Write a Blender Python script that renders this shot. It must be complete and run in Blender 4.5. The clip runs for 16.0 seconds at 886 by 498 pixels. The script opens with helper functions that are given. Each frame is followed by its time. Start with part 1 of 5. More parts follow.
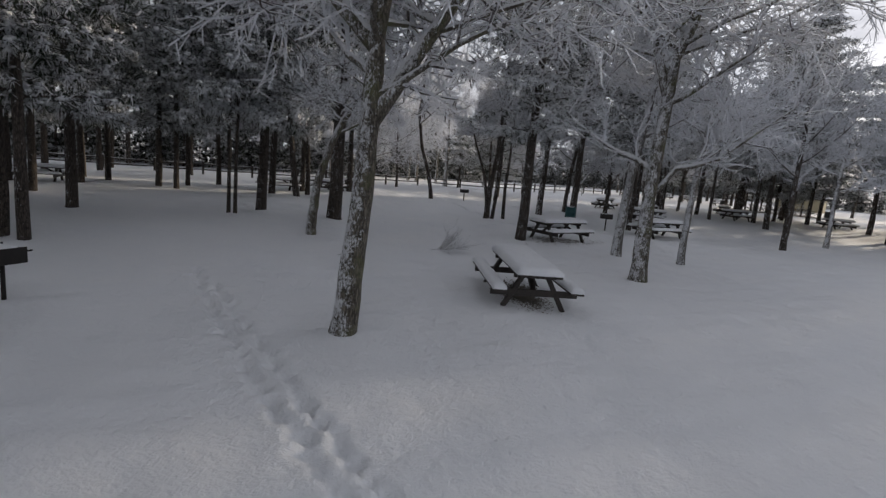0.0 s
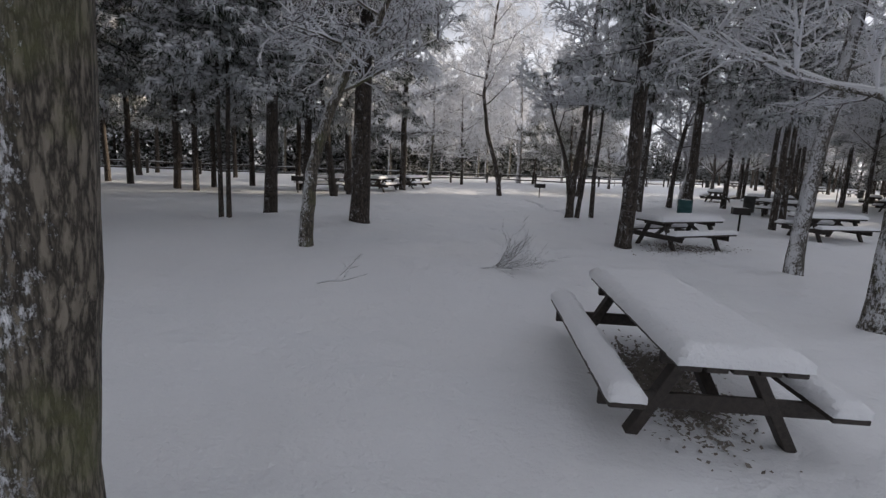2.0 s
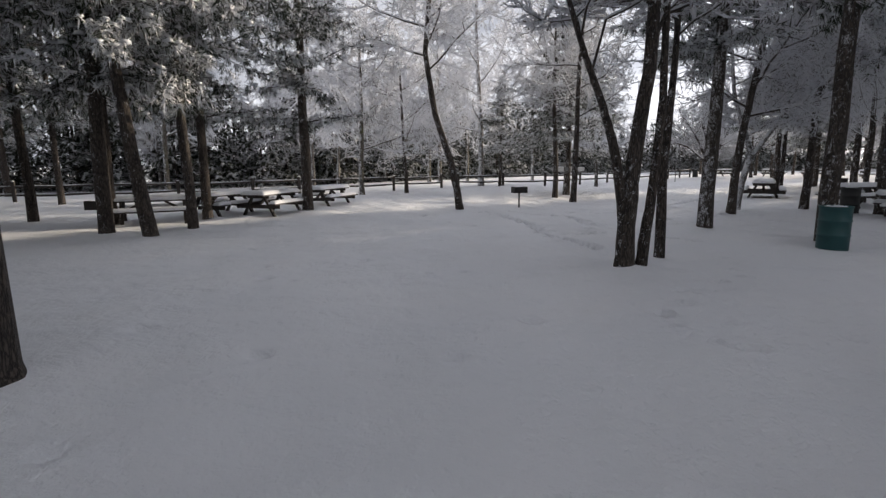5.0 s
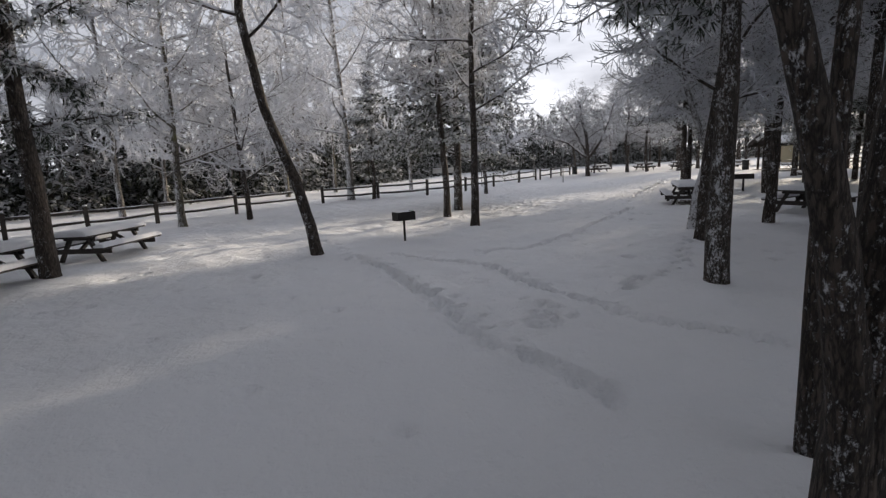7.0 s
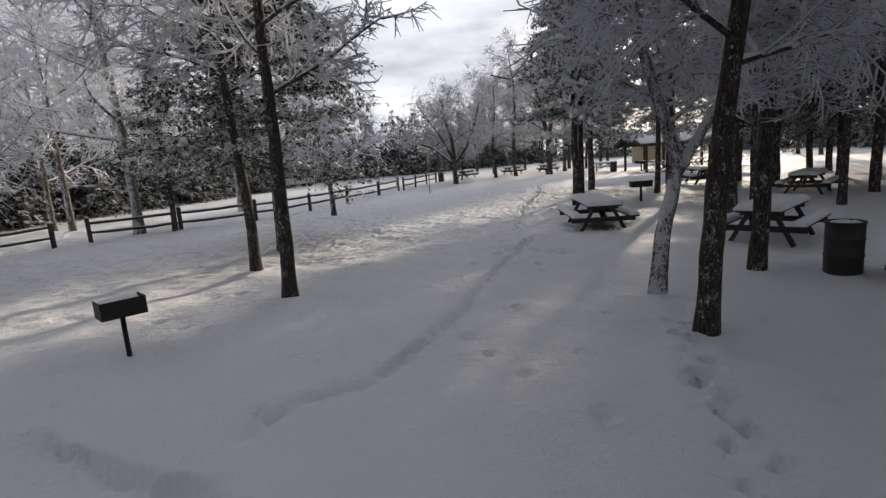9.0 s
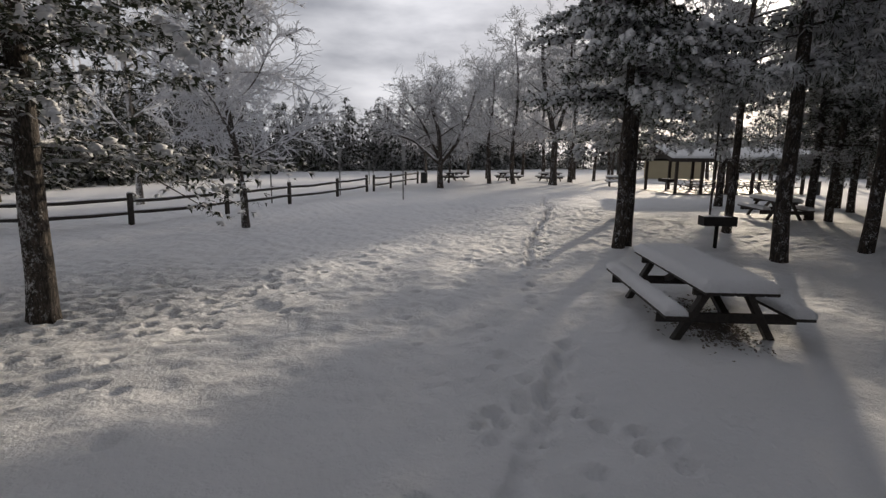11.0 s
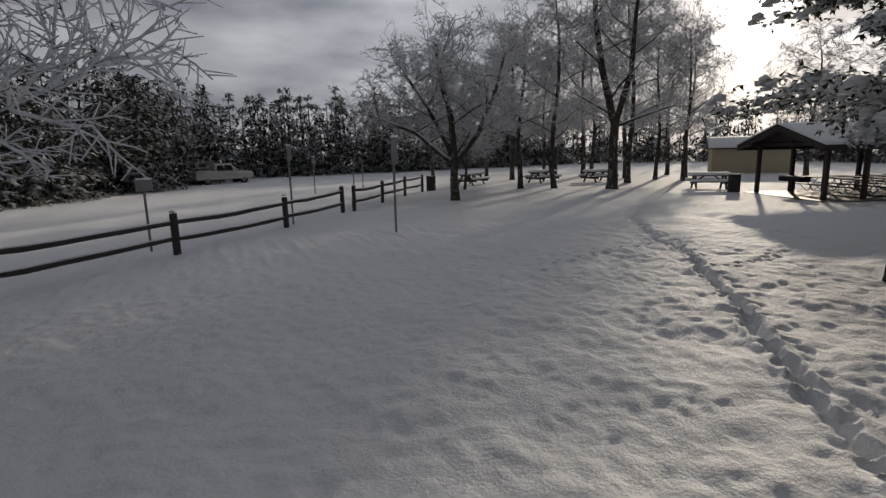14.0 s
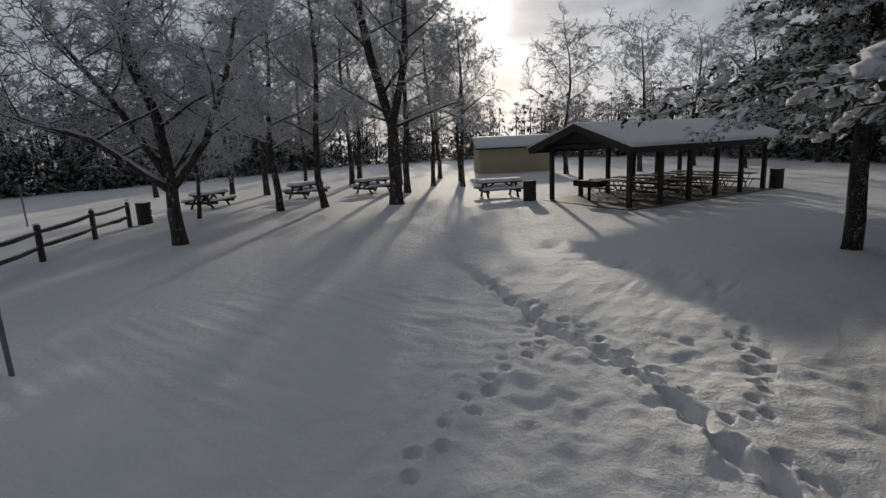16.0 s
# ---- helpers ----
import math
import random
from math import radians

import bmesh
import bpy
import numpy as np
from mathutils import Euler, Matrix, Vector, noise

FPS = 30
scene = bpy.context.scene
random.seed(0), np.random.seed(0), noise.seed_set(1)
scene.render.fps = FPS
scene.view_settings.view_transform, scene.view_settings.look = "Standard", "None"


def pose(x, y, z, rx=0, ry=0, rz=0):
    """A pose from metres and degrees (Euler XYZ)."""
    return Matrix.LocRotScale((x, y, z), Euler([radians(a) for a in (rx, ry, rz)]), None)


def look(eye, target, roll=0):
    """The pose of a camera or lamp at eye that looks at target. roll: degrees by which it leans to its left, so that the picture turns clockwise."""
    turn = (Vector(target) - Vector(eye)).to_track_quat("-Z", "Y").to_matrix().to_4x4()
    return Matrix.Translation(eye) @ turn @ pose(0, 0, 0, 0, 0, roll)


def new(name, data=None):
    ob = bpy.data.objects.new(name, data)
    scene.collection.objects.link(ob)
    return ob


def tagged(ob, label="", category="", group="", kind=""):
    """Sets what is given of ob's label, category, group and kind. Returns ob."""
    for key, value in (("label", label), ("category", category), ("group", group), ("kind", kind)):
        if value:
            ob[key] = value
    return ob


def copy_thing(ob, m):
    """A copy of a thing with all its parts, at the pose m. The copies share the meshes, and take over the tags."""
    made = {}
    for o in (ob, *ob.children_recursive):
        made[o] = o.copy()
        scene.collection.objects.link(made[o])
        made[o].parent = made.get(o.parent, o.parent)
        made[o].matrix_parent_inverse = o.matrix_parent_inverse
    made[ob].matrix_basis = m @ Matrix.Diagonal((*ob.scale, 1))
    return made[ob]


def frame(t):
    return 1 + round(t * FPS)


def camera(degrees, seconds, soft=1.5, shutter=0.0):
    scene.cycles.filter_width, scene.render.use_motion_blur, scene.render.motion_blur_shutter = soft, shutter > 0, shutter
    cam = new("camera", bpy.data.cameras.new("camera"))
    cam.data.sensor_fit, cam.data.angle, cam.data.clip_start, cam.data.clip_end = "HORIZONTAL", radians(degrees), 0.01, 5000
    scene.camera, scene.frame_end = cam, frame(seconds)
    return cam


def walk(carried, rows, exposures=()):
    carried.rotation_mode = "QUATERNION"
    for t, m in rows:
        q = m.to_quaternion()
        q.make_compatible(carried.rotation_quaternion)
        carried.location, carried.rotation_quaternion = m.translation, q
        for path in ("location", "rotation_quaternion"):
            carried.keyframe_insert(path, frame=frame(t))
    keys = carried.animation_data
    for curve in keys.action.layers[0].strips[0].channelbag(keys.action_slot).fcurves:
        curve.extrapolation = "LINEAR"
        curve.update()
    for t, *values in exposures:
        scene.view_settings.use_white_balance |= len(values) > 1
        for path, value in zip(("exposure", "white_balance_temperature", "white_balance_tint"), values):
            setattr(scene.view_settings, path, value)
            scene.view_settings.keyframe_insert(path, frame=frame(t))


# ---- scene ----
EXPOSURES = [(0.0, -0.08, 6320, 10), (1.0, 0.12, 6300, 11), (1.5, 0.25, 6320, 11), (3.0, 0.48, 6360, 11), (5.5, 0.38, 6370, 11), (6.5, 0.2, 6320, 11), (8.5, 0.05, 6320, 11), (11.0, -0.36, 6500, 11), (12.5, -0.7, 6480, 10), (13.5, -0.92, 6430, 10), (14.0, -1.0, 6350, 10), (14.5, -1.1, 6200, 9), (16.0, -1.15, 6100, 8)]
cam = camera(81, 16.0, soft=1.4)
PATH = [
    (0, (-0.684, 1.331, 2.845), (-0.604, 5.274, 2.181), 4.98),
    (0.5, (-0.391, 3.008, 2.618), (-0.489, 6.950, 1.949), 4.56),
    (1, (-0.211, 4.605, 2.415), (-0.464, 8.539, 1.737), 4.11),
    (1.5, (-0.163, 6.102, 2.211), (-0.585, 10.022, 1.536), 3.52),
    (2, (-0.219, 7.600, 2.155), (-0.730, 11.507, 1.467), 2.80),
    (2.5, (-0.281, 9.196, 2.167), (-0.816, 13.100, 1.477), 1.72),
    (3, (-0.429, 10.820, 2.110), (-0.972, 14.725, 1.436), 1.01),
    (5.5, (-0.748, 21.189, 1.878), (-0.791, 25.134, 1.219), -0.65),
    (6, (-0.830, 22.813, 1.950), (-0.659, 26.752, 1.277), -0.87),
    (6.5, (-0.629, 24.665, 2.166), (-0.207, 28.582, 1.475), -1.77),
    (7, (-0.289, 26.400, 2.334), (0.420, 30.278, 1.656), -2.80),
    (7.5, (0.362, 28.320, 2.445), (1.339, 32.141, 1.782), -4.12),
    (8, (1.020, 30.019, 2.498), (2.285, 33.756, 1.839), -5.39),
    (8.5, (1.769, 31.657, 2.531), (3.313, 35.282, 1.843), -5.97),
    (11, (6.936, 40.792, 2.501), (8.683, 44.316, 1.777), 0.56),
    (11.5, (7.979, 42.644, 2.404), (9.644, 46.207, 1.676), 1.92),
    (12, (9.017, 44.551, 2.246), (10.537, 48.177, 1.510), 2.33),
    (12.5, (9.849, 46.424, 2.170), (11.273, 50.090, 1.442), 1.48),
    (13, (10.601, 48.308, 2.315), (12.021, 51.973, 1.572), 0.58),
    (13.5, (11.222, 50.095, 2.422), (12.676, 53.745, 1.669), 0.38),
    (14, (11.935, 51.953, 2.491), (13.621, 55.502, 1.740), -1.29),
    (14.5, (12.709, 53.733, 2.617), (14.837, 57.032, 1.850), -3.18),
    (15, (13.582, 55.298, 2.689), (16.051, 58.348, 1.913), -3.12),
    (15.5, (14.752, 56.827, 2.824), (17.556, 59.566, 2.027), -3.55),
    (16, (15.974, 58.115, 2.881), (19.037, 60.554, 2.065), -2.69),
]
walk(cam, [(t, look(eye, target, roll)) for t, eye, target, roll in PATH], EXPOSURES)
# ---- world, sun ----
SUN_AZ, SUN_EL = 55.0, 12.5      # degrees from +y towards +x, and above the horizon
world = bpy.data.worlds.new("sky")
scene.world = world
world.use_nodes = True
wt = world.node_tree
for n in list(wt.nodes):
    wt.nodes.remove(n)
w_out = wt.nodes.new("ShaderNodeOutputWorld")
w_bg = wt.nodes.new("ShaderNodeBackground")
w_sky = wt.nodes.new("ShaderNodeTexSky")
w_sky.sky_type, w_sky.sun_disc = "NISHITA", False
w_sky.sun_elevation, w_sky.sun_rotation = radians(SUN_EL), radians(SUN_AZ)
w_sky.air_density, w_sky.dust_density = 1.0, 2.0
w_co = wt.nodes.new("ShaderNodeTexCoord")
w_map = wt.nodes.new("ShaderNodeMapping")
w_map.inputs["Scale"].default_value = (1.6, 1.6, 5.0)
w_noise = wt.nodes.new("ShaderNodeTexNoise")
w_noise.inputs["Scale"].default_value, w_noise.inputs["Detail"].default_value = 1.7, 7.0
w_ramp = wt.nodes.new("ShaderNodeValToRGB")
w_ramp.color_ramp.elements[0].position, w_ramp.color_ramp.elements[0].color = 0.36, (2.95, 3.05, 3.45, 1)
w_ramp.color_ramp.elements[1].position, w_ramp.color_ramp.elements[1].color = 0.66, (8.4, 8.4, 8.75, 1)
w_mix = wt.nodes.new("ShaderNodeMix")
w_mix.data_type = "RGBA"
w_mix.inputs["Factor"].default_value = 0.95
wt.links.new(w_co.outputs["Generated"], w_map.inputs["Vector"])
wt.links.new(w_map.outputs["Vector"], w_noise.inputs["Vector"])
wt.links.new(w_noise.outputs["Fac"], w_ramp.inputs["Fac"])
wt.links.new(w_sky.outputs["Color"], w_mix.inputs["A"])
wt.links.new(w_ramp.outputs["Color"], w_mix.inputs["B"])
# the cloud brightens towards the veiled sun
w_dot = wt.nodes.new("ShaderNodeVectorMath")
w_dot.operation = "DOT_PRODUCT"
w_dot.inputs[1].default_value = (math.sin(radians(SUN_AZ)) * math.cos(radians(SUN_EL)), math.cos(radians(SUN_AZ)) * math.cos(radians(SUN_EL)), math.sin(radians(SUN_EL)))
wt.links.new(w_co.outputs["Generated"], w_dot.inputs[0])


def w_math(op, a, b):
    n = wt.nodes.new("ShaderNodeMath")
    n.operation = op
    for k, v in enumerate((a, b)):
        if isinstance(v, (int, float)):
            n.inputs[k].default_value = v
        else:
            wt.links.new(v, n.inputs[k])
    return n.outputs[0]


w_near = w_math("MAXIMUM", w_dot.outputs["Value"], 0.0)
w_glow = w_math("ADD", w_math("ADD", w_math("MULTIPLY", w_math("POWER", w_near, 4.0), 1.35), w_math("MULTIPLY", w_math("POWER", w_near, 60.0), 1.2)), w_math("ADD", w_math("MULTIPLY", w_math("POWER", w_near, 900.0), 14.0), 1.0))
w_up = wt.nodes.new("ShaderNodeSeparateXYZ")
wt.links.new(w_co.outputs["Generated"], w_up.inputs["Vector"])
w_glow = w_math("MULTIPLY", w_glow, w_math("SUBTRACT", 1.08, w_math("MULTIPLY", w_math("MAXIMUM", w_up.outputs["Z"], 0.0), 0.5)))
w_gain = wt.nodes.new("ShaderNodeVectorMath")
w_gain.operation = "SCALE"
wt.links.new(w_mix.outputs["Result"], w_gain.inputs[0])
wt.links.new(w_glow, w_gain.inputs["Scale"])
wt.links.new(w_gain.outputs["Vector"], w_bg.inputs["Color"])
w_bg.inputs["Strength"].default_value = 0.1
wt.links.new(w_bg.outputs["Background"], w_out.inputs["Surface"])
sun_data = bpy.data.lights.new("sun", "SUN")
sun_data.energy, sun_data.angle, sun_data.color = 5.0, radians(1.4), (1.0, 0.85, 0.66)
sun = new("sun", sun_data)
_d = Vector((math.sin(radians(SUN_AZ)) * math.cos(radians(SUN_EL)), math.cos(radians(SUN_AZ)) * math.cos(radians(SUN_EL)), math.sin(radians(SUN_EL))))
sun.matrix_world = look(_d * 150, (0, 0, 0))


# ---- materials ----
def material(name, rough=0.7):
    m = bpy.data.materials.new(name)
    m.use_nodes = True
    b = m.node_tree.nodes["Principled BSDF"]
    b.inputs["Roughness"].default_value = rough
    return m, m.node_tree, b


def node(t, kind, **values):
    n = t.nodes.new(kind)
    for k, v in values.items():
        n.inputs[k].default_value = v
    return n


def noise_of(t, scale, detail=4.0, rough=0.6, vector=None):
    n = node(t, "ShaderNodeTexNoise", Scale=scale, Detail=detail, Roughness=rough)
    if vector is None:
        co = t.nodes.new("ShaderNodeTexCoord")
        vector = co.outputs["Object"]
    t.links.new(vector, n.inputs["Vector"])
    return n.outputs["Fac"]


def ramp(t, fac, stops):
    r = t.nodes.new("ShaderNodeValToRGB")
    els = r.color_ramp.elements
    while len(els) < len(stops):
        els.new(0.5)
    for e, (p, c) in zip(els, stops):
        e.position, e.color = p, (*c, 1)
    t.links.new(fac, r.inputs["Fac"])
    return r.outputs["Color"]


def mix(t, fac, a, b):
    m = t.nodes.new("ShaderNodeMix")
    m.data_type = "RGBA"
    for v, k in ((fac, "Factor"), (a, "A"), (b, "B")):
        if isinstance(v, (int, float)):
            m.inputs[k].default_value = v
        elif isinstance(v, tuple):
            m.inputs[k].default_value = (*v, 1)
        else:
            t.links.new(v, m.inputs[k])
    return m.outputs["Result"]


def sums(t, op, a, b):
    m = t.nodes.new("ShaderNodeMath")
    m.operation = op
    for n, v in enumerate((a, b)):
        if isinstance(v, (int, float)):
            m.inputs[n].default_value = v
        else:
            t.links.new(v, m.inputs[n])
    return m.outputs[0]


def bump(t, b, height, strength=0.4, distance=0.02):
    n = node(t, "ShaderNodeBump", Strength=strength, Distance=distance)
    t.links.new(height, n.inputs["Height"])
    t.links.new(n.outputs["Normal"], b.inputs["Normal"])


def facing(t, direction, low, high):
    """How far the surface turns to a direction, from 0 to 1: where driven or fallen snow sticks."""
    g = t.nodes.new("ShaderNodeNewGeometry")
    d = t.nodes.new("ShaderNodeVectorMath")
    d.operation = "DOT_PRODUCT"
    d.inputs[1].default_value = Vector(direction).normalized()
    t.links.new(g.outputs["Normal"], d.inputs[0])
    r = node(t, "ShaderNodeMapRange")
    r.inputs["From Min"].default_value, r.inputs["From Max"].default_value = low, high
    t.links.new(d.outputs["Value"], r.inputs["Value"])
    return r.outputs["Result"]


SNOW = (0.83, 0.84, 0.87)


def snow_material():
    m, t, b = material("snow", 0.75)
    big, small = noise_of(t, 0.35, 3), noise_of(t, 9.0, 6, 0.7)
    tint = mix(t, big, (0.78, 0.80, 0.84), (0.86, 0.86, 0.87))
    t.links.new(mix(t, sums(t, "MULTIPLY", small, 0.25), tint, (0.74, 0.76, 0.8)), b.inputs["Base Color"])
    crust = sums(t, "ADD", sums(t, "MULTIPLY", small, 0.8), sums(t, "MULTIPLY", noise_of(t, 2.6, 5, 0.6), 2.0))
    bump(t, b, sums(t, "ADD", crust, sums(t, "MULTIPLY", noise_of(t, 28.0, 3), 0.3)), 0.6, 0.06)
    return m


def snowy_bark(name, dark, light, wind=0.35, top=0.5, moss=None, grain=(18, 18, 2.2), thin=0.0):
    """Furrowed bark with snow on its upper side and blown on to the side that faced the wind."""
    m, t, b = material(name, 0.9)
    co = t.nodes.new("ShaderNodeTexCoord")
    mp = node(t, "ShaderNodeMapping", Scale=grain)
    t.links.new(co.outputs["Object"], mp.inputs["Vector"])
    furrow = noise_of(t, 1.0, 6, 0.65, mp.outputs["Vector"])
    mv = node(t, "ShaderNodeMapping", Scale=(grain[0] * 1.5, grain[1] * 1.5, grain[2] * 2.6))
    t.links.new(co.outputs["Object"], mv.inputs["Vector"])
    warp = t.nodes.new("ShaderNodeVectorMath")
    warp.operation = "ADD"
    wn = node(t, "ShaderNodeTexNoise", Scale=3.0, Detail=3.0)
    t.links.new(mv.outputs["Vector"], wn.inputs["Vector"])
    t.links.new(mv.outputs["Vector"], warp.inputs[0])
    t.links.new(wn.outputs["Color"], warp.inputs[1])
    plate = t.nodes.new("ShaderNodeTexVoronoi")
    plate.feature = "DISTANCE_TO_EDGE"
    plate.inputs["Scale"].default_value = 1.0
    t.links.new(warp.outputs["Vector"], plate.inputs["Vector"])
    ridge = ramp(t, plate.outputs["Distance"], [(0.0, (0, 0, 0)), (0.28, (1, 1, 1))])
    furrow = sums(t, "MULTIPLY", sums(t, "ADD", sums(t, "MULTIPLY", ridge, 0.6), 0.4), sums(t, "ADD", furrow, 0.15))
    col = ramp(t, furrow, [(0.26, dark), (0.62, light)])
    if moss:
        col = mix(t, ramp(t, noise_of(t, 2.3, 5), [(0.5, (0, 0, 0)), (0.68, (0.8, 0.8, 0.8))]), col, moss)
    mq = node(t, "ShaderNodeMapping", Scale=(1.0, 1.0, 0.6))
    t.links.new(co.outputs["Object"], mq.inputs["Vector"])
    patch = sums(t, "ADD", sums(t, "MULTIPLY", noise_of(t, 34.0, 5, 0.8, mq.outputs["Vector"]), 0.65), sums(t, "MULTIPLY", noise_of(t, 6.0, 3, 0.6, mq.outputs["Vector"]), 0.35))
    blown = sums(t, "MULTIPLY", facing(t, (-0.75, -0.55, 0.3), -0.7, 1.0), wind * 0.34)
    lying = facing(t, (0, 0, 1), top - 0.25, top + 0.25)
    amount = sums(t, "ADD", sums(t, "ADD", blown, patch), sums(t, "MULTIPLY", lying, 0.6))
    mask = ramp(t, amount, [(0.64, (0, 0, 0)), (0.70, (1, 1, 1))])
    t.links.new(mix(t, mask, col, SNOW), b.inputs["Base Color"])
    if not thin:
        bump(t, b, sums(t, "ADD", furrow, sums(t, "MULTIPLY", mask, 0.5)), 0.9, 0.04)
    else:                       # snow on thin twigs lets light through
        glow = node(t, "ShaderNodeBsdfTranslucent", Color=(*SNOW, 1))
        both = t.nodes.new("ShaderNodeMixShader")
        t.links.new(sums(t, "MULTIPLY", mask, thin), both.inputs[0])
        t.links.new(b.outputs[0], both.inputs[1])
        t.links.new(glow.outputs[0], both.inputs[2])
        t.links.new(both.outputs[0], t.nodes["Material Output"].inputs["Surface"])
    return m


def needle_material(name, a, c, top=0.35, soft=0.23, most=1.0):
    m, t, b = material(name, 0.85)
    n = noise_of(t, 3.0, 4)
    col = mix(t, n, a, c)
    lying = sums(t, "ADD", facing(t, (-0.2, -0.15, 1), top, top + 0.4), sums(t, "MULTIPLY", noise_of(t, 5.0, 3), 0.6))
    mask = ramp(t, lying, [(0.62, (0, 0, 0)), (0.62 + soft, (most, most, most))])
    t.links.new(mix(t, mask, col, SNOW), b.inputs["Base Color"])
    return m


def wood_material(name, dark, light, wet=0.6):
    m, t, b = material(name, wet)
    co = t.nodes.new("ShaderNodeTexCoord")
    mp = node(t, "ShaderNodeMapping", Scale=(2.0, 30, 30))
    t.links.new(co.outputs["Object"], mp.inputs["Vector"])
    g = noise_of(t, 1.0, 6, 0.6, mp.outputs["Vector"])
    info = t.nodes.new("ShaderNodeObjectInfo")
    base = ramp(t, g, [(0.3, dark), (0.7, light)])
    t.links.new(mix(t, sums(t, "MULTIPLY", info.outputs["Random"], 0.25), base, light), b.inputs["Base Color"])
    bump(t, b, g, 0.4, 0.006)
    return m


def plain_material(name, a, c, rough=0.5, metal=0.0, scale=6.0):
    m, t, b = material(name, rough)
    b.inputs["Metallic"].default_value = metal
    t.links.new(mix(t, noise_of(t, scale, 5), a, c), b.inputs["Base Color"])
    bump(t, b, noise_of(t, scale * 8, 3), 0.15, 0.004)
    return m


M_SNOW = snow_material()
M_OAK = snowy_bark("oak bark", (0.035, 0.030, 0.024), (0.21, 0.185, 0.15), 0.55, 0.55, (0.13, 0.135, 0.06))
M_PINE = snowy_bark("pine bark", (0.014, 0.011, 0.009), (0.10, 0.08, 0.066), 0.30, 0.6)
M_PALE = snowy_bark("snow-plastered bark", (0.06, 0.054, 0.048), (0.22, 0.2, 0.18), 0.62, 0.4)
M_TWIG = snowy_bark("snowy twig", (0.04, 0.034, 0.03), (0.10, 0.085, 0.08), 1.0, -0.3, grain=(30, 30, 30), thin=0.42)
M_RIME = snowy_bark("rimed twig", (0.05, 0.042, 0.038), (0.12, 0.10, 0.095), 1.15, -0.7, grain=(30, 30, 30), thin=0.5)
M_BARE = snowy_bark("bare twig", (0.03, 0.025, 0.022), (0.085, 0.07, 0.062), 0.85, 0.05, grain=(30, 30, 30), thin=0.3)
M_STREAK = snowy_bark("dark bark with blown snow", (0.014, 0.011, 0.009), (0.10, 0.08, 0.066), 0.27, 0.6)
M_SPECK = snowy_bark("snow-speckled bark", (0.022, 0.018, 0.014), (0.12, 0.10, 0.085), 0.42, 0.5)
M_NEEDLE = needle_material("pine needles", (0.012, 0.020, 0.010), (0.035, 0.048, 0.022), 0.08)
# darker, less snowy copy of the needles; the left grove's shade is in its colour
M_DARK = needle_material("shaded pine needles", (0.010, 0.017, 0.009), (0.028, 0.038, 0.02), 0.3)
M_CEDAR = needle_material("cedar foliage", (0.014, 0.022, 0.011), (0.04, 0.05, 0.024), 0.46)
M_FAR = needle_material("far woods", (0.016, 0.022, 0.014), (0.045, 0.05, 0.032), 0.5, 0.6, 0.5)
M_WOOD = wood_material("weathered table wood", (0.012, 0.010, 0.009), (0.05, 0.04, 0.033))
M_RAIL = wood_material("split rail wood", (0.014, 0.012, 0.011), (0.06, 0.05, 0.043), 0.8)
M_IRON = plain_material("sooty iron", (0.012, 0.011, 0.011), (0.035, 0.03, 0.028), 0.6, 0.4)
M_GREEN = plain_material("green painted steel", (0.008, 0.05, 0.055), (0.014, 0.075, 0.075), 0.45, 0.1)
M_DARKBIN = plain_material("dark weathered steel", (0.02, 0.022, 0.022), (0.05, 0.05, 0.048), 0.6, 0.2)
M_POST = plain_material("brown painted post", (0.03, 0.021, 0.016), (0.065, 0.046, 0.036), 0.7)
M_FASCIA = plain_material("dark brown fascia", (0.028, 0.022, 0.02), (0.05, 0.04, 0.036), 0.7)
M_TAN = plain_material("tan painted block", (0.42, 0.37, 0.25), (0.5, 0.45, 0.32), 0.8, 0.0, 1.5)
M_STEEL = plain_material("galvanised steel", (0.16, 0.16, 0.16), (0.28, 0.28, 0.28), 0.5, 0.5)
M_SIGN = plain_material("grey sign back", (0.2, 0.2, 0.2), (0.3, 0.3, 0.3), 0.5, 0.2)
M_SLAB = plain_material("wet concrete", (0.09, 0.085, 0.08), (0.16, 0.15, 0.14), 0.55, 0.0, 2.0)
M_PAINT = plain_material("silver car paint", (0.42, 0.41, 0.385), (0.48, 0.47, 0.44), 0.35, 0.2)
M_GLASS = plain_material("dark window glass", (0.008, 0.009, 0.01), (0.014, 0.015, 0.017), 0.08)
M_RUBBER = plain_material("rubber", (0.012, 0.012, 0.012), (0.02, 0.02, 0.02), 0.85)
M_LITTER = plain_material("trampled leaf litter", (0.04, 0.03, 0.022), (0.34, 0.31, 0.28), 0.9, 0.0, 18.0)


